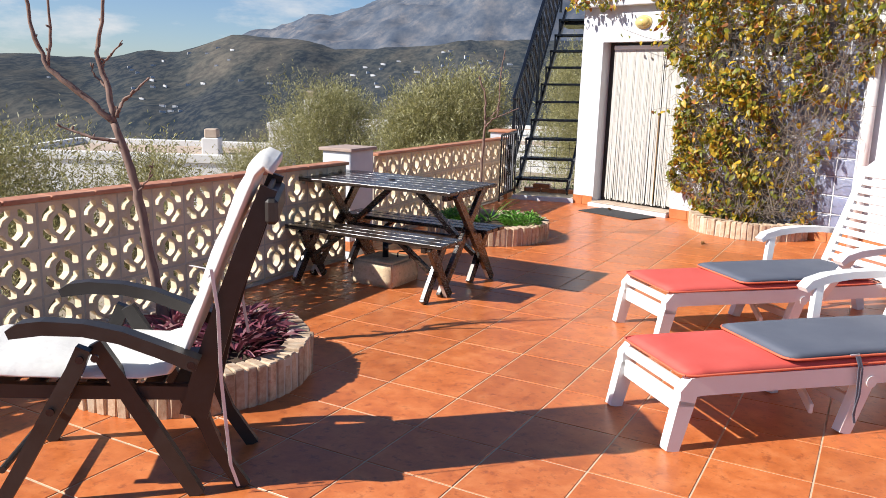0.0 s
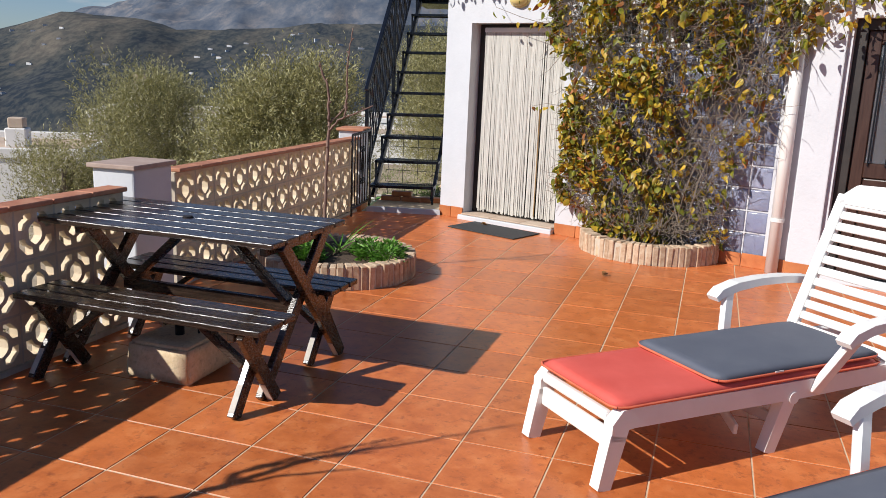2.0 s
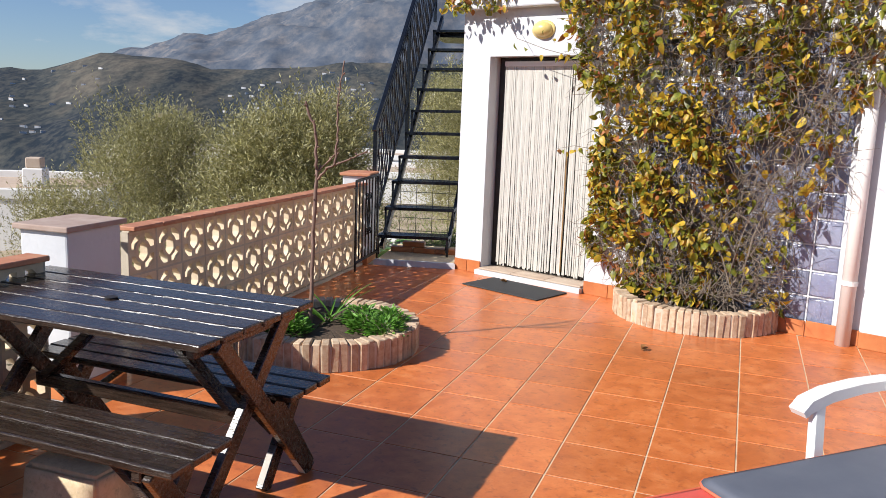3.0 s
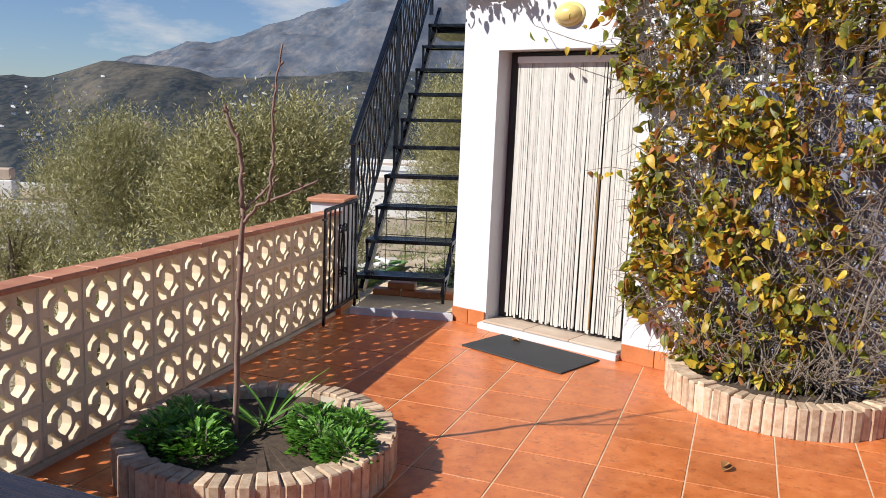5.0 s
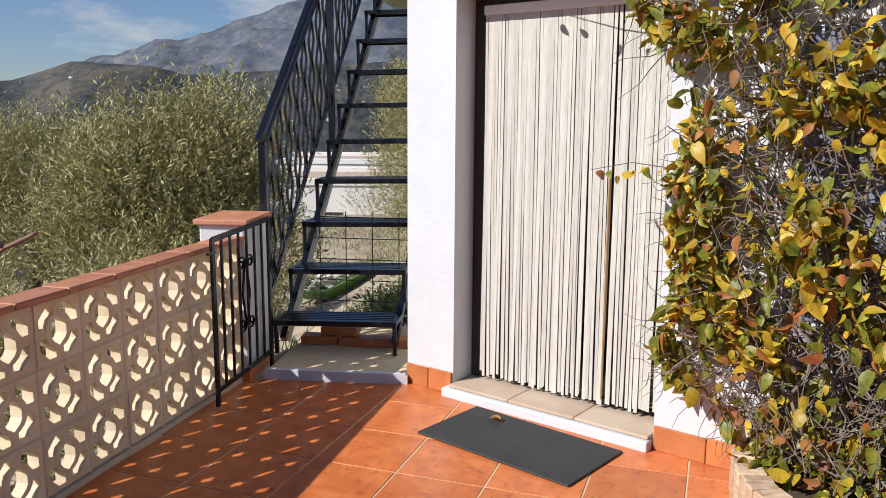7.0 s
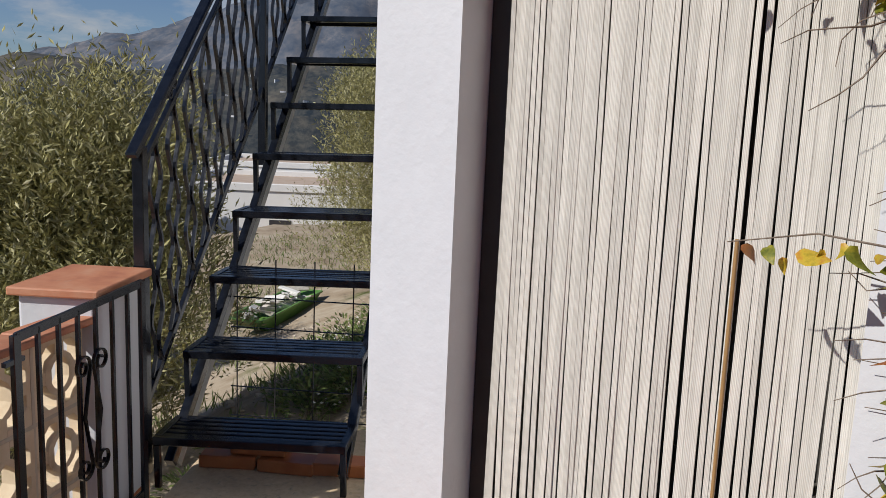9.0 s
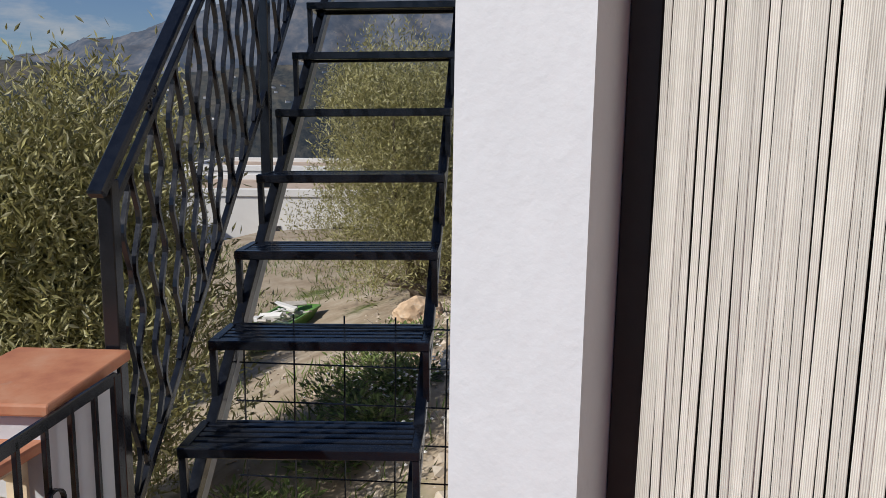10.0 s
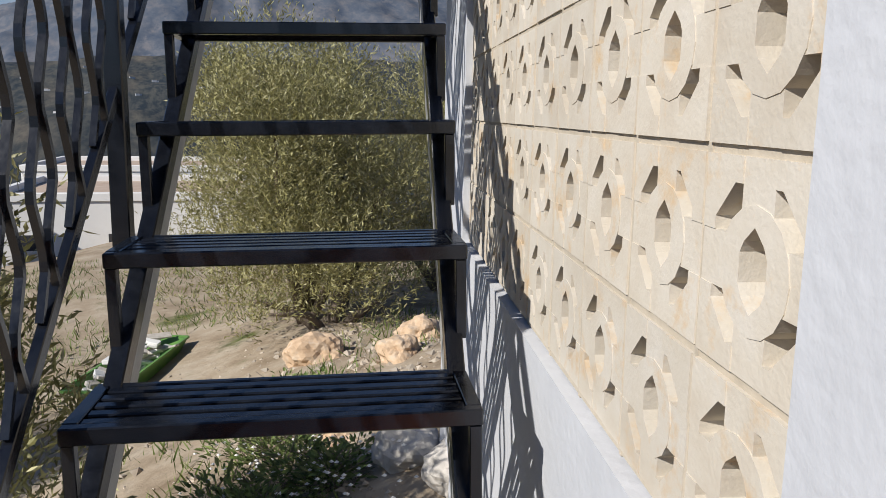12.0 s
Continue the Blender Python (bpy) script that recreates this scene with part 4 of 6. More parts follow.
def iron_gate():
    ang = math.degrees(math.atan2(0.673, 0.178))
    g = thing("iron_gate", "open black wrought-iron gate with scrollwork against the pillar", "gate", frame2((0.620, 10.76), ang))
    L, z0, z1 = 0.68, 0.015, 0.905
    for x in (0, L):
        bm = bmesh.new()
        box(bm, (x - 0.016, -0.008, z0), (x + 0.016, 0.008, z1 + (0.02 if x else 0)), None, 0.002)
        part("gate_frame", bm, M_IRON, g)
    for a, b in ((z1 - 0.01, z1 + 0.012), (0.10, 0.115)):
        bm = bmesh.new()
        bar(bm, (0, 0, a), (L, 0, b), 0.012, 0.03, (0, 0, 1), 0.002)
        part("gate_rail", bm, M_IRON, g)
    for i in range(1, 7):
        x = L * i / 7
        bm = bmesh.new()
        box(bm, (x - 0.007, -0.006, 0.115), (x + 0.007, 0.006, z1 + 0.01 * i / 7), None, 0.001)
        part("gate_bar", bm, M_IRON, g)
    c = L / 2
    for sx in (1, -1):
        for sz in (1, -1):
            pts = []
            for i in range(26):
                a = i * 0.36
                r = 0.042 * (1 - i / 34)
                pts.append((c + sx * (0.05 - r * math.cos(a)), -0.014, 0.55 + sz * (0.17 + r * math.sin(a))))
            pts = [(c + sx * 0.045, -0.014, 0.55)] + pts
            bm = bmesh.new()
            ribbon(bm, pts, 0.012, 0.005, (0, 1, 0))
            part("scroll", bm, M_IRON, g)
    bm = bmesh.new()
    bar(bm, (-0.05, 0.0, 0.83), (0.03, 0.0, 0.83), 0.014, 0.014)
    part("hinge", bm, M_IRON, g)


iron_gate()


# ---- picnic table and benches ----
def plank_row(parent, x0, x1, y0, y1, n, z, t, gap=0.012, name="plank"):
    w = (y1 - y0 + gap) / n - gap
    for i in range(n):
        bm = bmesh.new()
        a = y0 + i * (w + gap)
        box(bm, (x0 + random.uniform(-0.004, 0.004), a, z - t), (x1 + random.uniform(-0.004, 0.004), a + w, z), None, 0.006, 2)
        part(name, bm, M_WOOD, parent)


def xframe(parent, x, ya, yb, za, yta, ytb, w=0.07, t=0.036, worn=True, flip=1):
    """Two crossed legs at local x, from feet ya, yb on the floor to ytb, yta under the top."""
    for foot, topy, dx in ((ya, ytb, -t / 2), (yb, yta, t / 2)):
        bm = bmesh.new()
        bar(bm, (x + dx, foot, 0.002), (x + dx, topy, za), w, t * 0.98, (1, 0, 0), 0.004)
        leg = part("leg", bm, M_WOOD, parent)
        if worn:
            d = Vector((0, topy - foot, za)).normalized()
            up = Vector((1, 0, 0)).cross(d)
            if up.y > 0:
                up = -up
            a = Vector((x + dx, foot, 0.002)) + d * 0.02 + up * (w / 2 + 0.001)
            bm = bmesh.new()
            bar(bm, a, a + d * 0.13, 0.002, t * 0.8, (1, 0, 0))
            part("worn_edge", bm, M_WORN, leg, "paint worn to pale wood")


def table_set():
    t = thing("picnic_table", "dark-stained slatted wooden picnic table with crossed legs", "table", frame2((0.02, -0.03), TABLE) @ pose(-2.47, 5.86, 0))
    plank_row(t, -0.735, 0.735, -0.38, 0.38, 6, 0.765, 0.028)
    for x in (-0.42, 0.655):
        bm = bmesh.new()
        box(bm, (x - 0.02, -0.33, 0.69), (x + 0.02, 0.33, 0.736), None, 0.005)
        part("crossbar", bm, M_WOOD, t)
        xframe(t, x + (0.037 if x > 0 else -0.037), -0.385, 0.385, 0.735, -0.25, 0.25)
    for x0, x1 in ((0.6, 0.2), (-0.37, 0.03)):
        bm = bmesh.new()
        bar(bm, (x0, 0, 0.38), (x1, 0, 0.735), 0.035, 0.06, (0, 1, 0), 0.004)
        part("brace", bm, M_WOOD, t)
    bm = bmesh.new()
    bar(bm, (-0.42, 0, 0.36), (0.655, 0, 0.36), 0.035, 0.06, (0, 0, 1), 0.004)
    part("stretcher", bm, M_WOOD, t)
    bm = bmesh.new()
    tube(bm, [(0.0, 0.0, 0.766), (0.0, 0.0, 0.772)], 0.026, 16)
    part("umbrella_hole_ring", bm, M_DARK, t)

    b = thing("picnic_bench", "dark-stained slatted wooden bench with crossed legs", "bench", frame2((0.022, -0.02), TABLE) @ pose(-2.34, 5.38, 0), "picnic benches")
    plank_row(b, -0.69, 0.69, -0.155, 0.155, 3, 0.432, 0.03)
    for x in (-0.53, 0.53):
        bm = bmesh.new()
        box(bm, (x - 0.02, -0.14, 0.357), (x + 0.02, 0.14, 0.401), None, 0.005)
        part("crossbar", bm, M_WOOD, b)
        xframe(b, x + 0.037 * (1 if x > 0 else -1), -0.15, 0.15, 0.401, -0.13, 0.13)
        bm = bmesh.new()
        bar(bm, (x - 0.02 * (1 if x > 0 else -1), 0, 0.2), (x - 0.3 * (1 if x > 0 else -1), 0, 0.401), 0.03, 0.05, (0, 1, 0), 0.003)
        part("brace", bm, M_WOOD, b)
    copy_thing(b, frame2((0.035, 0.03), TABLE) @ pose(-2.36, 6.07, 0))


table_set()


def umbrella_base():
    m = pose(-0.02, 6.115, 0, 0, 0, -21)
    u = thing("umbrella_base", "rough beige concrete umbrella base with a black iron socket", "umbrella base", m)
    bm = bmesh.new()
    vs = box(bm, (-0.19, -0.20, 0.0), (0.19, 0.20, 0.19))
    for v in bm.verts:
        if v.co.z > 0.1:
            v.co.x *= 0.93
            v.co.y *= 0.93
    bmesh.ops.bevel(bm, geom=bm.edges[:], offset=0.016, segments=2, affect="EDGES")
    bmesh.ops.subdivide_edges(bm, edges=bm.edges[:], cuts=3, use_grid_fill=True)
    for v in bm.verts:
        v.co += v.normal * 0.006 * noise.noise(v.co * 22)
    part("block", bm, M_STONE, u, smooth=True)
    bm = bmesh.new()
    tube(bm, [(0, 0, 0.18), (0, 0, 0.33)], 0.024, 14)
    part("socket", bm, M_IRON, u, smooth=True)
    bm = bmesh.new()
    tube(bm, [(0.02, 0, 0.30), (0.05, 0, 0.30)], 0.006, 8)
    tube(bm, [(0.05, -0.025, 0.30), (0.05, 0.025, 0.30)], 0.005, 8)
    part("screw", bm, M_IRON, u)
    bm = bmesh.new()
    tube(bm, [(0.08, 0.05, 0.18), (0.08, 0.05, 0.225), (0.09, 0.06, 0.235), (0.15, 0.09, 0.235), (0.16, 0.095, 0.225), (0.16, 0.095, 0.18)], 0.006, 8)
    part("carry_handle", bm, M_IRON, u)


umbrella_base()


# ---- sun loungers ----
def arc_band(bm, pts, w, y0, y1):
    """A band of the given thickness along an x-z curve, from y0 to y1, with rounded edges."""
    n = len(pts)
    left, right = [], []
    for i, (x, z) in enumerate(pts):
        a, b = pts[max(0, i - 1)], pts[min(n - 1, i + 1)]
        d = Vector((b[0] - a[0], b[1] - a[1])).normalized()
        nx, nz = -d.y, d.x
        th = w[i] if hasattr(w, "__len__") else w
        left.append((x + nx * th / 2, z + nz * th / 2))
        right.append((x - nx * th / 2, z - nz * th / 2))
    loop = left + right[::-1]
    f = [bm.verts.new((x, y0, z)) for x, z in loop]
    g = [bm.verts.new((x, y1, z)) for x, z in loop]
    m = len(loop)
    for i in range(n - 1):
        bm.faces.new((f[i], f[i + 1], f[m - 2 - i], f[m - 1 - i]))
        bm.faces.new((g[m - 1 - i], g[m - 2 - i], g[i + 1], g[i]))
    for i in range(m):
        bm.faces.new((f[(i + 1) % m], f[i], g[i], g[(i + 1) % m]))


def soften(bm, off=0.004, seg=2, angle=0.5):
    es = [e for e in bm.edges if len(e.link_faces) == 2 and e.calc_face_angle(0) > angle]
    bmesh.ops.bevel(bm, geom=es, offset=off, segments=seg, affect="EDGES")


def pad(bm, x0, x1, y0, y1, z0, t, r=0.05, puff=0.012, droop=0.0, nx=26, ny=12):
    """A cushion: rounded plan, puffed top, rolled edge."""
    top, low = {}, {}

    def rim(fx, fy):
        x, y = x0 + fx * (x1 - x0), y0 + fy * (y1 - y0)
        cx, cy = min(max(x, x0 + r), x1 - r), min(max(y, y0 + r), y1 - r)
        d = math.hypot(x - cx, y - cy)
        if d > 1e-6 and (cx in (x0 + r, x1 - r)) and (cy in (y0 + r, y1 - r)):
            q = max(abs(x - cx), abs(y - cy)) / d
            x, y = cx + (x - cx) * q, cy + (y - cy) * q
        return x, y
    for i in range(nx + 1):
        for j in range(ny + 1):
            fx, fy = i / nx, j / ny
            x, y = rim(fx, fy)
            e = min(fx * (x1 - x0), (1 - fx) * (x1 - x0), fy * (y1 - y0), (1 - fy) * (y1 - y0))
            k = min(1, e / 0.035)
            k = math.sqrt(1 - (1 - k) ** 2)
            w = 0.0025 * noise.noise((x * 7, y * 7, z0))
            top[i, j] = bm.verts.new((x, y, z0 + t * 0.45 + k * (t * 0.55 + puff * math.sin(math.pi * fx) * math.sin(math.pi * fy)) + w * k))
            low[i, j] = top[i, j] if k == 0 else bm.verts.new((x, y, z0 + t * 0.45 * (1 - k)))
    for i in range(nx):
        for j in range(ny):
            q = [(i, j), (i + 1, j), (i + 1, j + 1), (i, j + 1)]
            bm.faces.new([top[c] for c in q])
            lo = [low[c] for c in q][::-1]
            if len(set(lo)) >= 3 and set(lo) != set(top[c] for c in q):
                bm.faces.new(list(dict.fromkeys(lo)))
    edge = [rim(i / nx, 0) for i in range(nx + 1)] + [rim(1, j / ny) for j in range(1, ny + 1)] + [rim(1 - i / nx, 1) for i in range(1, nx + 1)] + [rim(0, 1 - j / ny) for j in range(1, ny)]
    return [(x, y, z0 + t * 0.45) for x, y in edge]


def lounger(m, label, with_strap):
    L = thing("sun_lounger", label, "sun lounger", m, "sun loungers")
    W = 0.56
    # side rails run from the foot end to under the back, with the rounded front shoulder
    for y0, y1 in ((0.0, 0.055), (W - 0.055, W)):
        bm = bmesh.new()
        arc_band(bm, [(0.045, 0.20), (0.05, 0.255), (0.075, 0.283), (0.12, 0.287), (0.5, 0.283), (1.0, 0.277), (1.5, 0.283), (1.95, 0.28)], [0.07, 0.085, 0.09, 0.085, 0.082, 0.085, 0.085, 0.08], y0, y1)
        soften(bm, 0.012, 2)
        part("side_rail", bm, M_PLASTIC, L)
        # feet
        bm = bmesh.new()
        arc_band(bm, [(-0.005, 0.0), (0.045, 0.22)], [0.062, 0.08], y0, y1)
        soften(bm, 0.008, 2)
        part("front_leg", bm, M_PLASTIC, L)
        bm = bmesh.new()
        arc_band(bm, [(0.88, 0.0), (0.97, 0.245)], [0.062, 0.075], y0 + 0.002, y1 - 0.002)
        soften(bm, 0.008, 2)
        part("middle_leg", bm, M_PLASTIC, L)
        bm = bmesh.new()
        arc_band(bm, [(1.93, 0.0), (1.86, 0.25)], [0.06, 0.075], y0 + 0.002, y1 - 0.002)
        soften(bm, 0.008, 2)
        part("rear_leg", bm, M_PLASTIC, L)
        bm = bmesh.new()
        yy = y0 - 0.006 if y0 == 0 else y1
        tube(bm, [(0.985, yy, 0.245), (0.985, yy + 0.006, 0.245)], 0.028, 20)
        part("pivot_boss", bm, M_PLASTIC, L)
        # arm: strut and curved armrest
        yc = -0.10 if y0 == 0 else W + 0.10
        yi = y0 + 0.01 if y0 == 0 else y1 - 0.01
        bm = bmesh.new()
        bar(bm, (1.11, yi, 0.25), (1.22, yc, 0.54), 0.065, 0.035, (0, 1, 0), 0.008)
        part("arm_strut", bm, M_PLASTIC, L)
        bm = bmesh.new()
        arc_band(bm, [(1.12, 0.505), (1.16, 0.535), (1.26, 0.562), (1.42, 0.577), (1.6, 0.577), (1.78, 0.562)], [0.03, 0.045, 0.045, 0.04, 0.038, 0.036], yc - 0.036, yc + 0.036)
        soften(bm, 0.01, 2)
        part("armrest", bm, M_PLASTIC, L)
    bm = bmesh.new()
    box(bm, (0.015, 0.055, 0.262), (0.05, W - 0.055, 0.305), None, 0.01, 2)
    box(bm, (0.02, 0.055, 0.155), (0.045, W - 0.055, 0.238), None, 0.008, 2)
    part("foot_panel", bm, M_PLASTIC, L)
    for i in range(15):
        bm = bmesh.new()
        x = 0.10 + i * 0.098
        box(bm, (x, 0.05, 0.295), (x + 0.072, W - 0.05, 0.318), None, 0.005)
        part("bed_slat", bm, M_PLASTIC, L)
    bm = bmesh.new()
    bar(bm, (0.75, 0.08, 0.10), (0.95, W - 0.06, 0.16), 0.02, 0.05, (0, 0, 1), 0.004)
    bar(bm, (0.95, 0.03, 0.13), (0.95, W - 0.03, 0.13), 0.03, 0.05, (0, 0, 1), 0.004)
    part("cross_brace", bm, M_PLASTIC, L)
    # back, tilted
    back = new("backrest")
    back.parent = L
    ang = 21.0
    back.matrix_basis = pose(1.60, 0, 0.30, 0, ang, 0)
    H = 0.84
    for y0, y1 in ((-0.04, 0.02), (W - 0.02, W + 0.04)):
        bm = bmesh.new()
        box(bm, (-0.02, y0, 0.0), (0.02, y1, H - 0.06), None, 0.008, 2)
        part("back_stile", bm, M_PLASTIC, back)
    n = 12
    for i in range(n):
        z = 0.03 + i * (H - 0.16) / (n - 1)
        bm = bmesh.new()
        box(bm, (-0.012, 0.02, z), (0.010, W - 0.02, z + 0.042), None, 0.004)
        part("back_slat", bm, M_PLASTIC, back)
    bm = bmesh.new()
    arc = [(W / 2 + (W / 2 + 0.04) * math.sin(a), H - 0.10 + 0.05 * math.cos(a * 0.9) + (0.06 if abs(a) < 1.2 else 0.0)) for a in (-1.57, -1.3, -0.8, 0, 0.8, 1.3, 1.57)]
    vs0 = [bm.verts.new((-0.02, y, z)) for y, z in arc] + [bm.verts.new((-0.02, y, H - 0.12)) for y in (W + 0.04, -0.04)]
    r = bmesh.ops.extrude_face_region(bm, geom=[bm.faces.new(vs0)])
    bmesh.ops.translate(bm, vec=(0.04, 0, 0), verts=[g for g in r["geom"] if isinstance(g, bmesh.types.BMVert)])
    bmesh.ops.recalc_face_normals(bm, faces=bm.faces)
    soften(bm, 0.006, 2)
    part("back_top", bm, M_PLASTIC, back)
    # cushions lie on it: things of their own
    c = thing("lounger_cushion", "coral red lounger cushion spread on the white lounger", "cushion", m, "lounger cushions")
    bm = bmesh.new()
    rim = pad(bm, 0.02, 1.56, 0.0, W, 0.319, 0.034, 0.05)
    part("cover", bm, M_RED, c, smooth=True)
    bm = bmesh.new()
    tube(bm, rim + rim[:1], 0.0055, 6, False)
    part("piping", bm, M_PIPING, c, smooth=True)
    g = thing("folded_cushion", "slate grey side of a folded lounger cushion with red edging", "cushion", m, "folded cushions")
    bm = bmesh.new()
    rim = pad(bm, 0.54, 1.555, 0.01, W - 0.01, 0.362, 0.030, 0.06, 0.008)
    part("cover", bm, M_GREYF, g, smooth=True)
    bm = bmesh.new()
    tube(bm, [(x, y, z - 0.006) for x, y, z in rim + rim[:1]], 0.006, 6, False)
    part("piping", bm, M_PIPING, g, smooth=True)
    bm = bmesh.new()
    box(bm, (0.86, 0.006, 0.372), (0.91, 0.009, 0.379))
    part("label_tab", bm, M_STRAP, g)
    if with_strap:
        bm = bmesh.new()
        ribbon(bm, [(0.885, -0.002, 0.372), (0.89, -0.02, 0.33), (0.895, -0.022, 0.2), (0.90, -0.015, 0.09), (0.905, -0.02, 0.06)], 0.012, 0.003, (1, 0, 0))
        ribbon(bm, [(0.90, -0.002, 0.372), (0.905, -0.022, 0.32), (0.905, -0.026, 0.2), (0.89, -0.02, 0.1)], 0.010, 0.003, (1, 0, 0))
        part("tie_strap", bm, M_GREYF, g)


lounger(pose(1.75, 3.41, 0, 0, 0, 22.5), "white slatted plastic sun lounger with a raised back and armrests", True)
lounger(pose(1.905, 4.885, 0, 0, 0, 22.5), "white slatted plastic sun lounger beside the glass block wall", False)


# ---- reclining chair ----
def recliner():
    m = pose(-0.075, 2.675, 0, 0, 0, 15)
    c = thing("reclining_chair", "dark brown folding garden recliner with curved armrests", "chair", m)
    Wd = 0.55
    for y in (0.0, Wd):
        s = 1 if y == 0 else -1
        bm = bmesh.new()
        arc_band(bm, [(-0.64, 0.0), (-0.57, 0.12), (-0.45, 0.34), (-0.36, 0.5), (-0.325, 0.58)], [0.05, 0.052, 0.055, 0.055, 0.05], y - 0.018, y + 0.018)
        soften(bm, 0.008, 2)
        part("front_leg", bm, M_CHAIR, c)
        bm = bmesh.new()
        arc_band(bm, [(0.03, 0.0), (-0.05, 0.14), (-0.17, 0.35), (-0.26, 0.51), (-0.30, 0.585)], [0.05, 0.056, 0.06, 0.058, 0.05], y + s * 0.04 - 0.018, y + s * 0.04 + 0.018)
        soften(bm, 0.008, 2)
        part("rear_leg", bm, M_CHAIR, c)
        bm = bmesh.new()
        arc_band(bm, [(-0.56, 0.635), (-0.52, 0.65), (-0.45, 0.658), (-0.32, 0.65), (-0.2, 0.622), (-0.08, 0.572), (0.05, 0.515)], [0.03, 0.05, 0.05, 0.046, 0.046, 0.046, 0.05], y - 0.03, y + 0.03)
        soften(bm, 0.01, 2)
        part("armrest", bm, M_CHAIR, c)
        bm = bmesh.new()
        arc_band(bm, [(-0.75, 0.415), (-0.4, 0.40), (0.02, 0.385)], 0.05, y + s * 0.07 - 0.016, y + s * 0.07 + 0.016)
        soften(bm, 0.006, 2)
        part("seat_rail", bm, M_CHAIR, c)
        bm = bmesh.new()
        arc_band(bm, [(0.02, 0.30), (0.075, 0.50), (0.14, 0.71), (0.22, 0.93), (0.295, 1.13)], [0.10, 0.085, 0.075, 0.07, 0.06], y + s * 0.06 - 0.016, y + s * 0.06 + 0.016)
        soften(bm, 0.006, 2)
        part("back_stile", bm, M_CHAIR, c)
        bm = bmesh.new()
        arc_band(bm, [(0.19, 0.0), (0.09, 0.16), (0.02, 0.36)], 0.048, y + s * 0.09 - 0.016, y + s * 0.09 + 0.016)
        soften(bm, 0.006, 2)
        part("back_leg", bm, M_CHAIR, c)
        for px, pz in ((-0.335, 0.545), (-0.44, 0.36), (0.03, 0.52), (-0.285, 0.55)):
            bm = bmesh.new()
            tube(bm, [(px, y - s * 0.032, pz), (px, y - s * 0.024, pz)], 0.014, 12)
            part("bolt", bm, M_IRON, c)
    for i in range(8):
        bm = bmesh.new()
        bar(bm, (-0.72 + i * 0.1, 0.085, 0.43 - 0.003 * i), (-0.72 + i * 0.1, Wd - 0.085, 0.43 - 0.003 * i), 0.07, 0.014, (0, 0, 1), 0.003)
        part("seat_slat", bm, M_CHAIR, c)
    for i in range(9):
        f = i / 8
        bm = bmesh.new()
        bar(bm, (0.07 + 0.215 * f, 0.075, 0.46 + 0.63 * f), (0.07 + 0.215 * f, Wd - 0.075, 0.46 + 0.63 * f), 0.016, 0.05, (0, 0, 1), 0.003)
        part("back_slat", bm, M_CHAIR, c)
    bm = bmesh.new()
    bar(bm, (0.305, 0.02, 1.05), (0.305, Wd - 0.02, 1.05), 0.045, 0.09, (0, 0, 1), 0.012)
    part("head_rail", bm, M_CHAIR, c)
    bm = bmesh.new()
    tube(bm, [(-0.62, 0.0, 0.14), (-0.62, Wd, 0.14)], 0.013, 10)
    part("stretcher", bm, M_CHAIR, c)
    # padded cushion
    q = thing("chair_cushion", "off-white quilted cushion tied to the garden recliner", "cushion", m)
    bm = bmesh.new()
    path = [(-0.78, 0.48), (-0.74, 0.487), (-0.55, 0.472), (-0.35, 0.462), (-0.15, 0.457), (-0.06, 0.47), (0.0, 0.55), (0.07, 0.73), (0.14, 0.91), (0.21, 1.08), (0.25, 1.175), (0.28, 1.205), (0.31, 1.18)]
    fine = []
    for a, b in zip(path, path[1:]):
        for k in range(5):
            fine.append((a[0] + (b[0] - a[0]) * k / 5, a[1] + (b[1] - a[1]) * k / 5))
    fine.append(path[-1])
    ny = 14
    grid = []
    for i, (x, z) in enumerate(fine):
        a, b = fine[max(0, i - 2)], fine[min(len(fine) - 1, i + 2)]
        d = Vector((b[0] - a[0], b[1] - a[1])).normalized()
        quilt = 0.012 * abs(math.sin(i * math.pi / 7))
        row = []
        for j in range(ny + 1):
            f = j / ny
            k = math.sqrt(max(0, 1 - (2 * f - 1) ** 6))
            end = min(1, i / 2, (len(fine) - 1 - i) / 2)
            th = 0.006 + (0.040 * k + quilt * k + 0.004 * noise.noise((x * 9, f * 6, z * 9))) * (0.3 + 0.7 * end)
            row.append((x - d.y * th * 0.75, 0.025 + f * (Wd - 0.05), z + d.x * th * 0.75, x + d.y * th * 0.25, z - d.x * th * 0.25))
        grid.append(row)
    up = [[bm.verts.new((v[0], v[1], v[2])) for v in row] for row in grid]
    dn = [[bm.verts.new((v[3], v[1], v[4])) for v in row] for row in grid]
    for i in range(len(fine) - 1):
        for j in range(ny):
            bm.faces.new((up[i][j], up[i + 1][j], up[i + 1][j + 1], up[i][j + 1]))
            bm.faces.new((dn[i][j], dn[i][j + 1], dn[i + 1][j + 1], dn[i + 1][j]))
        bm.faces.new((up[i + 1][0], up[i][0], dn[i][0], dn[i + 1][0]))
        bm.faces.new((up[i][ny], up[i + 1][ny], dn[i + 1][ny], dn[i][ny]))
    for j in range(ny):
        bm.faces.new((up[0][j], up[0][j + 1], dn[0][j + 1], dn[0][j]))
        bm.faces.new((up[-1][j + 1], up[-1][j], dn[-1][j], dn[-1][j + 1]))
    bmesh.ops.recalc_face_normals(bm, faces=bm.faces)
    part("padding", bm, M_CUSHION, q, smooth=True)
    bm = bmesh.new()
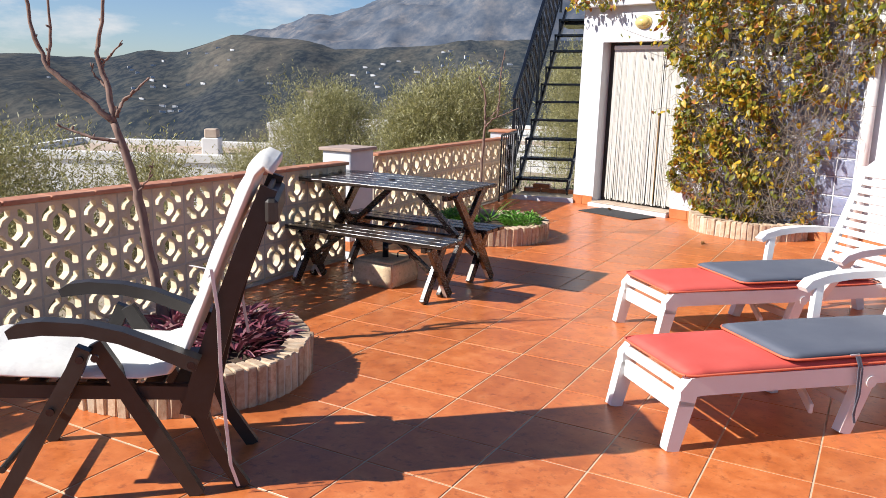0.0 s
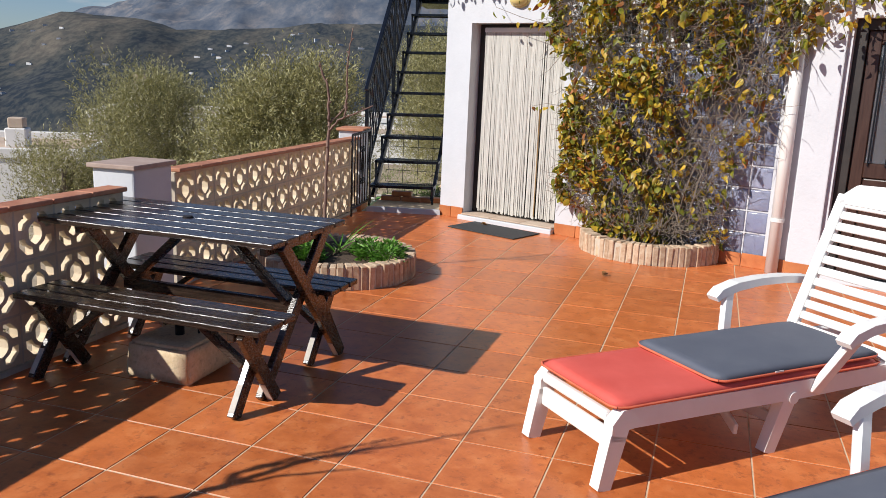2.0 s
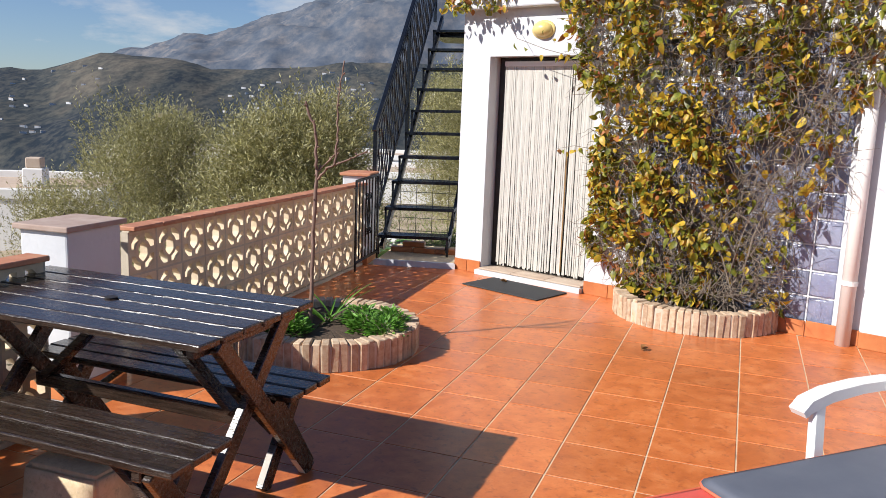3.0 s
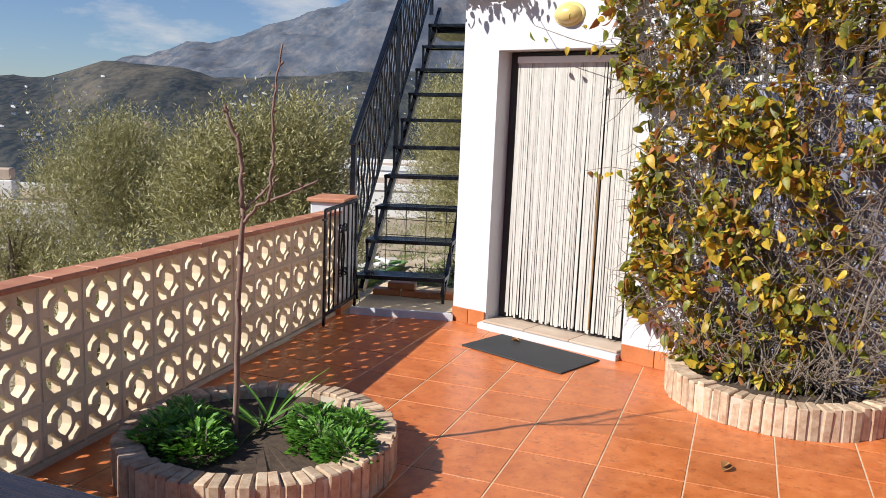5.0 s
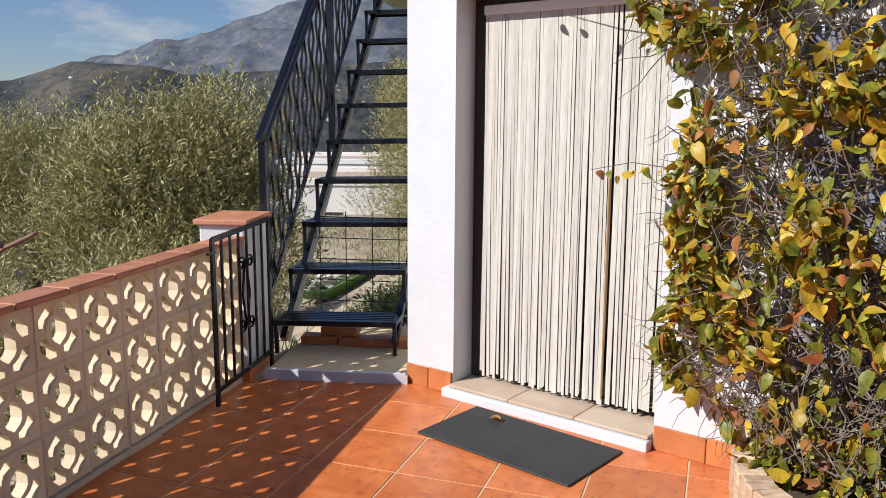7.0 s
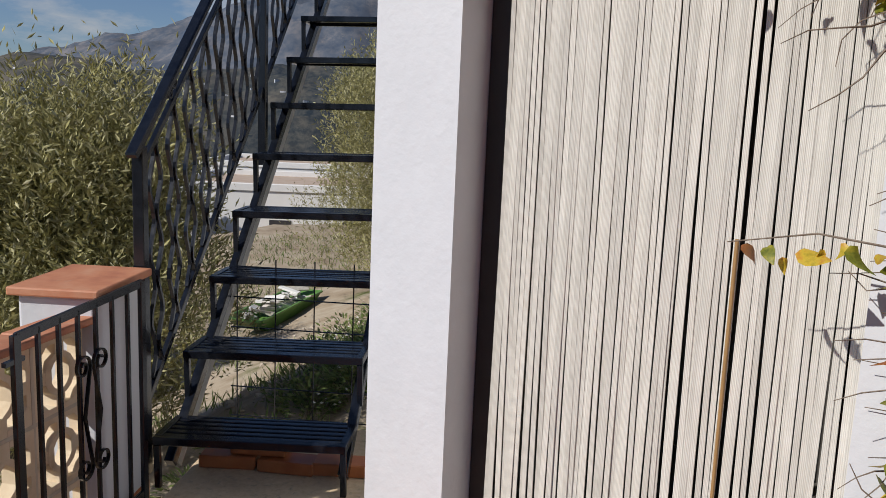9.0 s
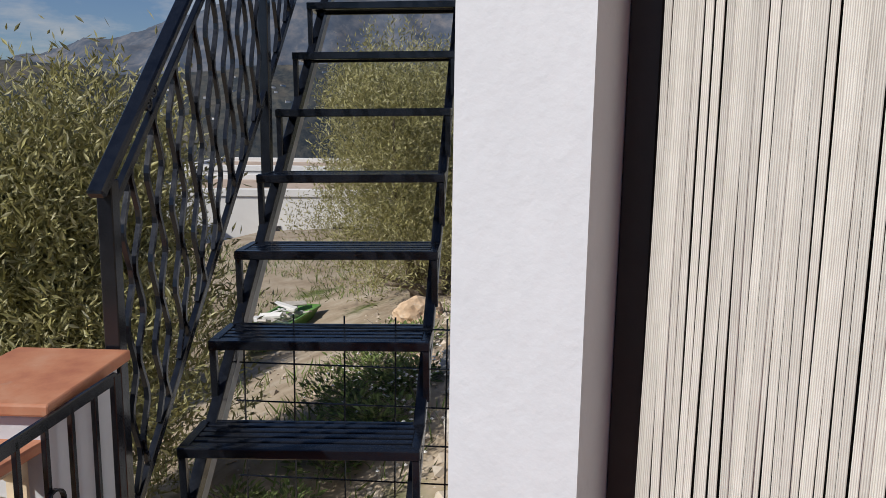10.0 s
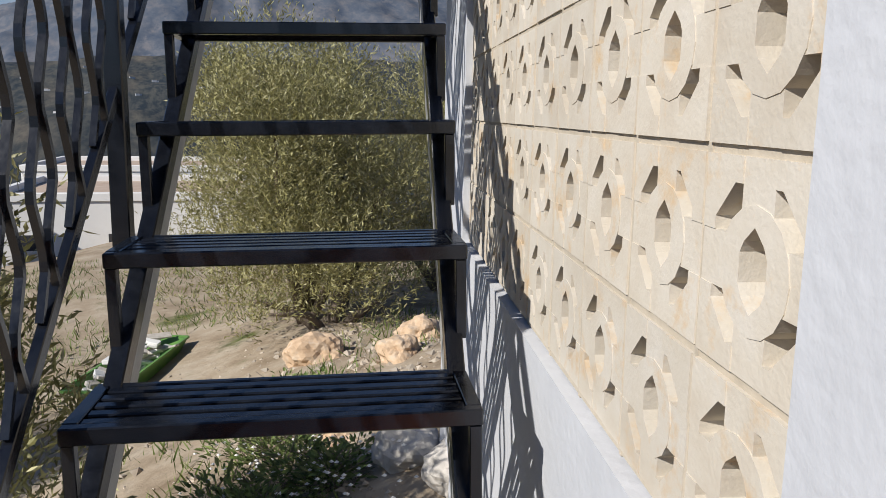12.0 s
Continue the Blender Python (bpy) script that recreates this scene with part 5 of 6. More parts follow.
    ribbon(bm, [(0.03, 0.03, 0.86), (0.10, 0.015, 0.85), (0.12, 0.01, 0.7), (0.125, 0.01, 0.45), (0.14, 0.015, 0.25), (0.15, 0.02, 0.12), (0.175, 0.03, 0.03)], 0.012, 0.003, (1, 0.3, 0))
    ribbon(bm, [(0.05, Wd - 0.05, 0.86), (0.14, Wd - 0.02, 0.8), (0.15, Wd - 0.015, 0.6), (0.17, Wd - 0.01, 0.46)], 0.012, 0.003, (1, 0.3, 0))
    part("tie_tape", bm, M_STRAP, q, "white tie tape hanging from the cushion")


recliner()


# ---- brick planters ----
def planter(name, m, r_out, a0, a1, h, label, seed):
    p = thing(name, label, "planter", m, "brick planters")
    rnd = random.Random(seed)
    depth, tw = 0.115, 0.056
    bm = bmesh.new()
    box(bm, (-depth / 2, -tw / 2 + 0.004, 0), (depth / 2, tw / 2 - 0.004, h), None, 0.006, 1)
    ob = part("brick", bm, M_BRICK, p)
    me = ob.data
    bpy.data.objects.remove(ob)
    n = int(math.radians(a1 - a0) * (r_out - 0.02) / tw)
    for i in range(n):
        a = radians(a0 + (a1 - a0) * (i + 0.5) / n)
        rr = r_out - depth / 2 + rnd.uniform(-0.006, 0.006)
        share("brick", me, p, pose(rr * math.cos(a), rr * math.sin(a), rnd.uniform(-0.012, 0.0), rnd.uniform(-2, 2), rnd.uniform(-2.5, 2.5), math.degrees(a) + rnd.uniform(-3, 3)))
    bm = bmesh.new()
    r0, r1 = r_out - depth + 0.004, r_out - 0.008
    k = max(24, n)
    rings = []
    for i in range(k + 1):
        a = radians(a0 + (a1 - a0) * i / k)
        c, s = math.cos(a), math.sin(a)
        rings.append([bm.verts.new((r * c, r * s, z)) for r, z in ((r0, 0), (r1, 0), (r1, h - 0.022), (r0, h - 0.022))])
    for a, b in zip(rings, rings[1:]):
        for q in range(4):
            bm.faces.new((a[q], b[q], b[(q + 1) % 4], a[(q + 1) % 4]))
    bmesh.ops.recalc_face_normals(bm, faces=bm.faces)
    part("mortar_ring", bm, M_MORTAR, p)
    bm = bmesh.new()
    kk = 40
    cen = bm.verts.new((0, 0, h - 0.06))
    rim = []
    for i in range(kk + 1):
        a = radians(a0 + (a1 - a0) * i / kk)
        rim.append(bm.verts.new(((r0 + 0.003) * math.cos(a), (r0 + 0.003) * math.sin(a), h - 0.05)))
    for a, b in zip(rim, rim[1:]):
        bm.faces.new((cen, a, b))
    bmesh.ops.subdivide_edges(bm, edges=bm.edges[:], cuts=3, use_grid_fill=False)
    for v in bm.verts:
        v.co.z += 0.02 * noise.noise(v.co * 9)
    part("soil", bm, M_SOIL, p)
    return p


PL1 = (-0.63, 3.93)
PL2 = (0.63, 8.34)
planter("brick_planter", pose(*PL1, 0), 0.63, 0, 360, 0.20, "round brick-edged planter with purple trailing plants", 1)
planter("brick_planter", pose(*PL2, 0), 0.625, 0, 360, 0.185, "round brick-edged planter with a bare sapling and green shrubs", 2)
planter("brick_planter", HOUSE @ pose(2.57, -0.035, 0), 0.665, 180, 360, 0.185, "half-round brick-edged planter at the vine's foot", 3)


def door_mat():
    ang = math.degrees(math.atan2(9.83 - 10.43, 2.26 - 1.64))
    m = pose(1.648, 10.40, 0, 0, 0, ang)
    bm = bmesh.new()
    box(bm, (0, 0, 0.001), (0.86, 0.465, 0.012), None, 0.004)
    d = part("door_mat", bm, M_MAT)
    d.matrix_basis = m
    tagged(d, "flat black rubber doormat in front of the threshold", "doormat")


door_mat()


# ---- plants ----
def leaf_shape(L, w, fold, curl, seg=4):
    """Vertices and faces of a pointed leaf lying along +x, folded along its rib and curled down."""
    vs, fs = [], []
    for i in range(seg + 1):
        f = i / seg
        hw = w * math.sin(math.pi * min(1, 0.12 + f * 0.88)) ** 0.8 * (1 - 0.25 * f) if i < seg else 0.002
        x, z = L * f, -curl * f * f
        vs += [(x, -hw, z + fold * hw), (x, 0, z), (x, hw, z + fold * hw)]
    for i in range(seg):
        a = 3 * i
        fs += [(a, a + 3, a + 4, a + 1), (a + 1, a + 4, a + 5, a + 2)]
    return np.array(vs), fs


def scatter_leaves(name, base, poses, mat, parent):
    """Many copies of one leaf joined into one mesh; poses: rows of 4x4 matrices."""
    vs, fs = base
    out_v, out_f = [], []
    hom = np.c_[vs, np.ones(len(vs))]
    for k, m in enumerate(poses):
        out_v.append((hom @ np.array(m).T)[:, :3])
        o = k * len(vs)
        out_f += [tuple(i + o for i in f) for f in fs]
    return from_arrays(name, np.concatenate(out_v).tolist(), out_f, mat, parent)


def aim(p, d, roll, s=1.0):
    """A pose at p whose x axis points along d."""
    x = Vector(d).normalized()
    up = Vector((0, 0, 1)) if abs(x.z) < 0.95 else Vector((0, 1, 0))
    y = up.cross(x).normalized()
    z = x.cross(y)
    m = Matrix((x, y, z)).transposed().to_4x4() @ pose(0, 0, 0, roll, 0, 0)
    m = Matrix.Translation(p) @ m @ Matrix.Scale(s, 4)
    return m


def olive_tree(x, y, zb, zt, r, seed, twigs=1500, low=0.16, label="grey-green olive tree with upright twigs beyond the parapet", group="olive trees"):
    rnd = random.Random(seed)
    t = thing("olive_tree", label, "tree", pose(x, y, zb), group)
    H = zt - zb
    bm = bmesh.new()
    h0 = H * low
    pts = [(0.05 * math.sin(i), 0.06 * math.cos(1.7 * i + seed), h0 * i / 4 - 0.1) for i in range(5)]
    tube(bm, pts, [0.17, 0.14, 0.12, 0.115, 0.12], 10)
    part("trunk", bm, M_BARK, t, smooth=True)
    clumps = []
    for i in range(30):
        a = rnd.uniform(0, 6.283)
        f = rnd.random() ** 0.9
        rr = r * math.sqrt(rnd.random()) * (0.85 - 0.35 * f)
        clumps.append((Vector((rr * math.cos(a), rr * math.sin(a), h0 + (H - h0) * (0.10 + 0.72 * f))), r * rnd.uniform(0.28, 0.46)))
    for i in range(7):
        c = clumps[i * 3][0]
        bm = bmesh.new()
        s = Vector(pts[-1])
        mid = s.lerp(c, 0.5) + Vector((rnd.uniform(-0.15, 0.15), rnd.uniform(-0.15, 0.15), 0.1))
        tube(bm, [s - Vector((0, 0, 0.1)), s.lerp(mid, 0.5), mid, mid.lerp(c, 0.6), c], [0.075, 0.06, 0.045, 0.03, 0.015], 7)
        part("limb", bm, M_BARK, t, smooth=True)
    poses, stems = [], bmesh.new()
    for k in range(twigs):
        c, cr = clumps[rnd.randrange(len(clumps))]
        d = Vector((rnd.gauss(0, 1), rnd.gauss(0, 1), rnd.gauss(0.25, 0.9))).normalized()
        s = c + d * cr * (rnd.random() ** 0.4)
        if s.z < h0 * 0.7:
            continue
        g = (d * 0.7 + Vector((rnd.gauss(0, 0.35), rnd.gauss(0, 0.35), 0.75))).normalized()
        ln = rnd.uniform(0.18, 0.42)
        if k % 16 == 0:
            ln *= 1.9
            g = Vector((rnd.gauss(0, 0.12), rnd.gauss(0, 0.12), 1)).normalized()
        n = 8
        for i in range(n):
            p = s + g * ln * i / n
            side = Vector((rnd.gauss(0, 1), rnd.gauss(0, 1), rnd.gauss(0, 0.6)))
            q = (g * 0.8 + side.normalized() * 0.8)
            poses.append(aim(p, q, rnd.uniform(0, 360), rnd.uniform(0.7, 1.35)))
    base = (np.array([(0, 0, 0), (0.028, -0.0075, 0.002), (0.062, 0, 0), (0.028, 0.0075, 0.002)]), [(0, 1, 2), (0, 2, 3)])
    stems.free()
    crown = scatter_leaves("crown", base, poses, M_OLIVE, t)
    return t


olive_tree(-0.62, 14.1, ground_z(-0.62, 14.1) - 0.05, 1.62, 1.42, 11, 11500, 0.10)
olive_tree(-3.75, 18.0, ground_z(-3.75, 18.0) - 0.05, 1.5, 1.75, 12, 7600)
olive_tree(-5.2, 17.6, ground_z(-5.2, 17.6) - 0.05, 0.25, 1.2, 13, 2200)
olive_tree(-1.9, 13.2, ground_z(-1.9, 13.2) - 0.05, 0.1, 1.1, 15, 2400, 0.1)
olive_tree(-5.1, 9.3, ground_z(-5.1, 9.3) - 0.05, 0.95, 1.3, 16, 4200)
olive_tree(-3.6, 9.9, ground_z(-3.6, 9.9) - 0.05, 0.62, 0.95, 17, 2200)
olive_tree(2.55, 21.3, -1.2, 2.75, 1.9, 18, 10500, 0.03, "dense olive tree standing above the dirt track")
olive_tree(4.9, 22.8, -1.2, 2.7, 1.9, 19, 4500, 0.03, "dense olive tree standing above the dirt track")

olive_tree(2.75, 20.7, ground_z(2.75, 20.7) - 0.05, ground_z(2.75, 20.7) + 1.7, 1.25, 21, 3200, 0.03, "bushy low olive growth at the foot of the tree")


def bare_tree(name, label, base, limbs, seed):
    """limbs: lists of points with a start and end radius, relative to the base."""
    rnd = random.Random(seed)
    t = thing(name, label, "tree", pose(*base))
    for k, (pts, r0, r1) in enumerate(limbs):
        fine, rad = [], []
        for i, (a, b) in enumerate(zip(pts, pts[1:])):
            for q in range(5):
                f = (i + q / 5) / (len(pts) - 1)
                fine.append(Vector(a).lerp(Vector(b), q / 5) + Vector((rnd.uniform(-1, 1), rnd.uniform(-1, 1), 0)) * 0.006)
                rad.append((r0 + (r1 - r0) * f) * rnd.uniform(0.92, 1.14))
        fine.append(Vector(pts[-1]))
        rad.append(r1)
        bm = bmesh.new()
        tube(bm, fine, rad, 8)
        for i in range(2, len(fine) - 1, 3):
            if r0 < 0.024:
                d = Vector((rnd.uniform(-1, 1), rnd.uniform(-1, 1), rnd.uniform(0.2, 1))).normalized()
                tube(bm, [fine[i], fine[i] + d * 0.018, fine[i] + d * 0.026], [0.005, 0.006, 0.002], 5)
        part("trunk" if k == 0 else "branch", bm, M_TWIG, t, smooth=True)


bare_tree("bare_tree", "leafless young tree with reddish-brown bark in a planter", (-0.88, 4.2, 0.13), [
    ([(0, 0, 0), (-0.05, 0, 0.25), (-0.12, 0, 0.62), (-0.16, 0, 0.87), (-0.25, 0, 1.12)], 0.030, 0.020),
    ([(-0.25, 0, 1.12), (-0.40, -0.03, 1.26), (-0.57, -0.05, 1.39), (-0.65, -0.05, 1.58), (-0.68, -0.05, 1.8), (-0.70, -0.05, 2.0)], 0.018, 0.006),
    ([(-0.25, 0, 1.12), (-0.30, 0.04, 1.30), (-0.36, 0.05, 1.48), (-0.31, 0.05, 1.68), (-0.28, 0.05, 1.9), (-0.27, 0.05, 2.1)], 0.017, 0.005),
    ([(-0.24, 0, 1.15), (-0.20, 0.02, 1.24), (-0.12, 0.02, 1.30), (-0.06, 0.02, 1.36)], 0.011, 0.004),
    ([(-0.21, 0, 1.02), (-0.34, -0.05, 1.04), (-0.44, -0.06, 1.07), (-0.53, -0.07, 1.10)], 0.011, 0.004),
    ([(-0.34, 0.05, 1.42), (-0.28, 0.06, 1.47), (-0.22, 0.07, 1.55)], 0.008, 0.003),
    ([(-0.57, -0.05, 1.39), (-0.56, -0.03, 1.6), (-0.55, -0.03, 1.95)], 0.010, 0.004),
    ([(-0.30, 0.04, 1.30), (-0.38, 0.06, 1.36), (-0.40, 0.06, 1.43)], 0.007, 0.003),
    ([(-0.14, 0, 0.75), (-0.05, -0.02, 0.84), (-0.03, -0.02, 0.93)], 0.006, 0.002)], 5)
bare_tree("bare_sapling", "thin leafless sapling in the brick planter", (0.53, 8.3, 0.12), [
    ([(0, 0, 0), (0.005, 0, 0.4), (0.02, 0, 0.8), (0.03, 0, 1.06)], 0.014, 0.011),
    ([(0.03, 0, 1.06), (0.025, 0, 1.2), (0.01, 0, 1.34), (-0.03, 0, 1.43), (-0.045, 0, 1.49)], 0.010, 0.007),
    ([(0.03, 0, 1.04), (0.11, 0.02, 1.12), (0.17, 0.03, 1.20)], 0.007, 0.004),
    ([(0.03, 0, 0.99), (0.1, -0.03, 1.07), (0.17, -0.04, 1.1), (0.26, -0.05, 1.14), (0.36, -0.06, 1.19)], 0.008, 0.004),
    ([(0.15, -0.04, 1.09), (0.165, -0.03, 1.25), (0.16, -0.03, 1.43), (0.18, -0.03, 1.6), (0.20, -0.03, 1.75)], 0.007, 0.004)], 6)


def clump_plant(name, label, m, spots, mat, leaf, per, seed, spread, rise):
    """A low plant of many leaves springing from several spots."""
    rnd = random.Random(seed)
    t = thing(name, label, "plant", m)
    poses = []
    for (x, y) in spots:
        for i in range(per):
            a = rnd.uniform(0, 6.283)
            q = math.sqrt(rnd.random())
            p = (x + spread * q * math.cos(a), y + spread * q * math.sin(a), rise * (1 - 0.6 * q * q) * rnd.uniform(0.15, 1.0))
            d = (math.cos(a) * (0.3 + q), math.sin(a) * (0.3 + q), rnd.uniform(0.2, 1.1))
            poses.append(aim(p, d, rnd.uniform(-40, 40), rnd.uniform(0.6, 1.3)))
    scatter_leaves("foliage", leaf, poses, mat, t)
    bm = bmesh.new()
    for x, y in spots:
        for i in range(5):
            tube(bm, [(x, y, -0.02), (x + rnd.uniform(-1, 1) * spread * 0.4, y + rnd.uniform(-1, 1) * spread * 0.4, rise * 0.4), (x + rnd.uniform(-1, 1) * spread * 0.8, y + rnd.uniform(-1, 1) * spread * 0.8, rise * 0.8)], 0.003, 4)
    tagged(part("stem", bm, M_VINE, t), kind="stuff")


clump_plant("green_shrub", "bright green low shrub growing in the brick planter", pose(0.92, 8.22, 0.12), [(0, 0), (0.14, 0.12), (-0.05, 0.18), (0.12, -0.12)], M_GREEN, leaf_shape(0.036, 0.011, 0.3, 0.006, 2), 480, 3, 0.13, 0.14)
clump_plant("green_shrub", "dark green low shrub growing in the brick planter", pose(0.36, 8.25, 0.12), [(0, 0), (-0.08, 0.14), (0.05, -0.14), (-0.12, -0.05)], M_GREEN, leaf_shape(0.036, 0.011, 0.3, 0.006, 2), 480, 4, 0.14, 0.15)
clump_plant("strap_leaf_plant", "few long green strap leaves in the planter", pose(0.62, 8.42, 0.12), [(0, 0), (0.03, 0.08)], M_GREEN, leaf_shape(0.28, 0.012, 0.4, 0.06, 5), 10, 5, 0.03, 0.05)
clump_plant("purple_plant", "purple trailing plant filling the brick planter", pose(PL1[0] + 0.16, PL1[1] + 0.02, 0.13), [(0, 0), (0.16, 0.12), (0.14, -0.16), (-0.1, 0.22), (-0.15, -0.1), (0.02, 0.3), (-0.3, 0.1), (-0.3, -0.2)], M_PURPLE, leaf_shape(0.10, 0.016, 0.5, 0.03, 4), 130, 6, 0.17, 0.13)


def vine():
    rnd = random.Random(21)
    v = thing("climbing_vine", "climbing vine with yellow and rust autumn leaves on the wall", "vine", HOUSE)

    def curve(z, knots):
        for (z0, v0), (z1, v1) in zip(knots, knots[1:]):
            if z <= z1:
                return v0 + (v1 - v0) * max(0.0, (z - z0) / (z1 - z0))
        return knots[-1][1]

    def bound(z):
        """Left and right limits of the foliage at a height."""
        left = curve(z, ((0.1, 1.98), (0.3, 1.80), (0.5, 1.60), (0.95, 1.56), (1.2, 1.64), (1.7, 1.55), (2.2, 1.36), (2.6, 1.2)))
        right = curve(z, ((0.1, 3.2), (0.6, 3.3), (1.1, 3.46), (1.4, 3.68), (1.9, 3.72), (2.2, 3.95), (2.6, 4.4)))
        return left + 0.05 * math.sin(z * 9), right + 0.05 * math.sin(z * 7)
    # woody stems
    for k in range(64):
        u = 2.57 + rnd.uniform(-0.45, 0.45)
        pts = [(u, -rnd.uniform(0.12, 0.4), 0.13)]
        tgt_z = rnd.uniform(0.5, 2.6)
        l, r = bound(tgt_z)
        tgt_u = rnd.uniform(l, r)
        n = 9
        off = rnd.uniform(0.04, 0.22)
        for i in range(1, n + 1):
            f = i / n
            pts.append((u + (tgt_u - u) * f ** 1.3 + rnd.uniform(-0.06, 0.06), -off - 0.18 * (1 - f) * rnd.random(), 0.13 + (tgt_z - 0.13) * f + rnd.uniform(-0.03, 0.03)))
        bm = bmesh.new()
        r0 = rnd.choice((0.003, 0.004, 0.005, 0.009))
        tube(bm, pts, [r0 * (1 - 0.65 * i / n) for i in range(n + 1)], 5)
        part("stem", bm, M_VINE, v)
    bm = bmesh.new()
    for k in range(2100):
        z = rnd.uniform(0.2, 2.6)
        l, r = bound(z)
        u = rnd.uniform(l + 0.08, r - 0.05)
        o = -rnd.uniform(0.03, 0.25)
        pts = [Vector((u, o, z))]
        d = Vector((rnd.gauss(0, 1), rnd.gauss(0, 0.25), rnd.gauss(0, 0.8))).normalized()
        for i in range(5):
            d = (d + Vector((rnd.gauss(0, 0.4), rnd.gauss(0, 0.15), rnd.gauss(-0.1, 0.4)))).normalized()
            q = pts[-1] + d * 0.06
            q.y = min(-0.015, q.y)
            pts.append(q)
        tube(bm, pts, [0.003, 0.0028, 0.0025, 0.002, 0.0016, 0.001], 4)
    # roots and bare runners low in the planter
    for k in range(60):
        a = rnd.uniform(0, math.pi)
        pts = [(2.57 + 0.15 * math.cos(a), -0.1 - 0.1 * math.sin(a), 0.14)]
        for i in range(1, 7):
            pts.append((2.57 + (0.15 + 0.09 * i) * math.cos(a) + rnd.uniform(-0.05, 0.05), min(-0.03, -0.1 - (0.1 + 0.06 * i) * math.sin(a) + rnd.uniform(-0.04, 0.04)), 0.16 + 0.05 * i * rnd.uniform(0.3, 1.2)))
        tube(bm, pts, [0.006, 0.0055, 0.005, 0.004, 0.003, 0.0025, 0.002], 4)
    t = part("tangle", bm, M_VINE, v)
    tagged(t, kind="stuff")
    shapes = [leaf_shape(0.088, 0.031, 0.4, 0.03), leaf_shape(0.072, 0.027, 0.9, 0.04), leaf_shape(0.100, 0.036, 0.3, 0.045)]
    spots = []
    while len(spots) < 5600:
        z = rnd.uniform(0.16, 2.62)
        l, r = bound(z)
        u = l + (r - l) * rnd.betavariate(0.95, 1.1)
        if noise.noise((u * 3.4, z * 2.8, 3)) < 0.02 and rnd.random() < 0.82:
            continue
        if u > 2.75 and z < 1.45 and rnd.random() < 0.74:
            continue
        bulge = 0.08 + 0.24 * math.exp(-((u - 2.35) ** 2) / 0.5)
        spots.append((u, -rnd.uniform(0.04, 0.06 + bulge), z))
    for k in range(760):
        u = -0.12 + 5.2 * rnd.random() ** 1.1
        if 0.66 < u < 1.2:
            continue
        dz = rnd.random() ** 2 * (0.36 if u > 1.3 else 0.17)
        spots.append((u, -rnd.uniform(0.10, 0.26), 2.68 - dz))
    for u0, z0 in ((3.75, 2.30), (3.95, 2.2), (4.15, 2.25), (4.3, 2.4), (4.5, 2.36), (4.8, 2.4), (3.5, 2.2), (1.42, 2.28), (1.3, 2.4)):
        for i in range(26):
            spots.append((u0 + rnd.gauss(0, 0.11), -rnd.uniform(0.1, 0.28), z0 + rnd.gauss(0, 0.13)))
    for u0, z0 in ((0.72, 2.24), (0.86, 2.18), (1.02, 2.13), (1.18, 2.10), (1.3, 2.08), (1.36, 2.05)):
        spots.append((u0, -0.17, z0 - 0.02))
    for i in range(13):
        spots.append((1.68 - 0.034 * i + rnd.uniform(-0.01, 0.01), -0.14 - 0.02 * rnd.random(), 1.30 - 0.002 * i + rnd.uniform(-0.03, 0.03)))
    mats = (M_LEAFY, M_LEAFG, M_LEAFR)
    meshes = []
    for m in mats:
        for s in shapes:
            me = bpy.data.meshes.new("leaf")
            me.from_pydata(s[0].tolist(), [], s[1])
            me.materials.append(m)
            me.shade_smooth()
            meshes.append(me)
    groups = {i: [] for i in range(9)}
    order = sorted(range(len(spots)), key=lambda i: spots[i][0])
    single = set(order[:280])
    for i, p in enumerate(spots):
        d = (rnd.gauss(0, 0.6), rnd.gauss(-0.35, 0.5), rnd.gauss(-0.75, 0.6))
        c = rnd.choices((0, 1, 2), (0.42, 0.44, 0.14))[0]
        g = c * 3 + rnd.randrange(3)
        m = aim(p, d, rnd.choice((0, 180)) + rnd.gauss(0, 45), 0.42 + 0.62 * rnd.random() ** 1.4)
        if i in single:
            share("leaf", meshes[g], v, m)
        else:
            groups[g].append(m)
    for c in range(3):
        for s in range(3):
            ob = scatter_leaves("foliage", shapes[s], groups[3 * c + s], mats[c], v)
            ob.data.shade_smooth()
            tagged(ob, kind="stuff")
    # the runner reaching over the curtain
    bm = bmesh.new()
    tube(bm, [(1.85, -0.10, 1.24), (1.6, -0.14, 1.31), (1.4, -0.15, 1.33), (1.21, -0.16, 1.29)], [0.004, 0.003, 0.0025, 0.0015], 5)
    part("stem", bm, M_VINE, v)
    bm = bmesh.new()
    tube(bm, [(1.55, -0.1, 2.12), (1.3, -0.13, 2.10), (1.05, -0.15, 2.16), (0.75, -0.17, 2.26), (0.6, -0.15, 2.45)], [0.004, 0.003, 0.003, 0.0025, 0.002], 5)
    part("stem", bm, M_VINE, v)


vine()


def dry_leaf(x, y, z, r, label):
    bm = bmesh.new()
    vs, fs = leaf_shape(0.07, 0.026, 0.7, -0.012)
    bv = [bm.verts.new(v) for v in vs]
    for f in fs:
        bm.faces.new([bv[i] for i in f])
    vs2 = [bm.verts.new((v[0] * 0.7 + 0.01, v[1] * 0.8 + 0.012, v[2] + 0.012)) for v in vs]
    for f in fs:
        bm.faces.new([vs2[i] for i in f])
    o = part("fallen_leaf", bm, M_DRYLEAF)
    o.matrix_basis = pose(x, y, z, 4, 0, r)
    tagged(o, label, "leaf", "fallen leaves")


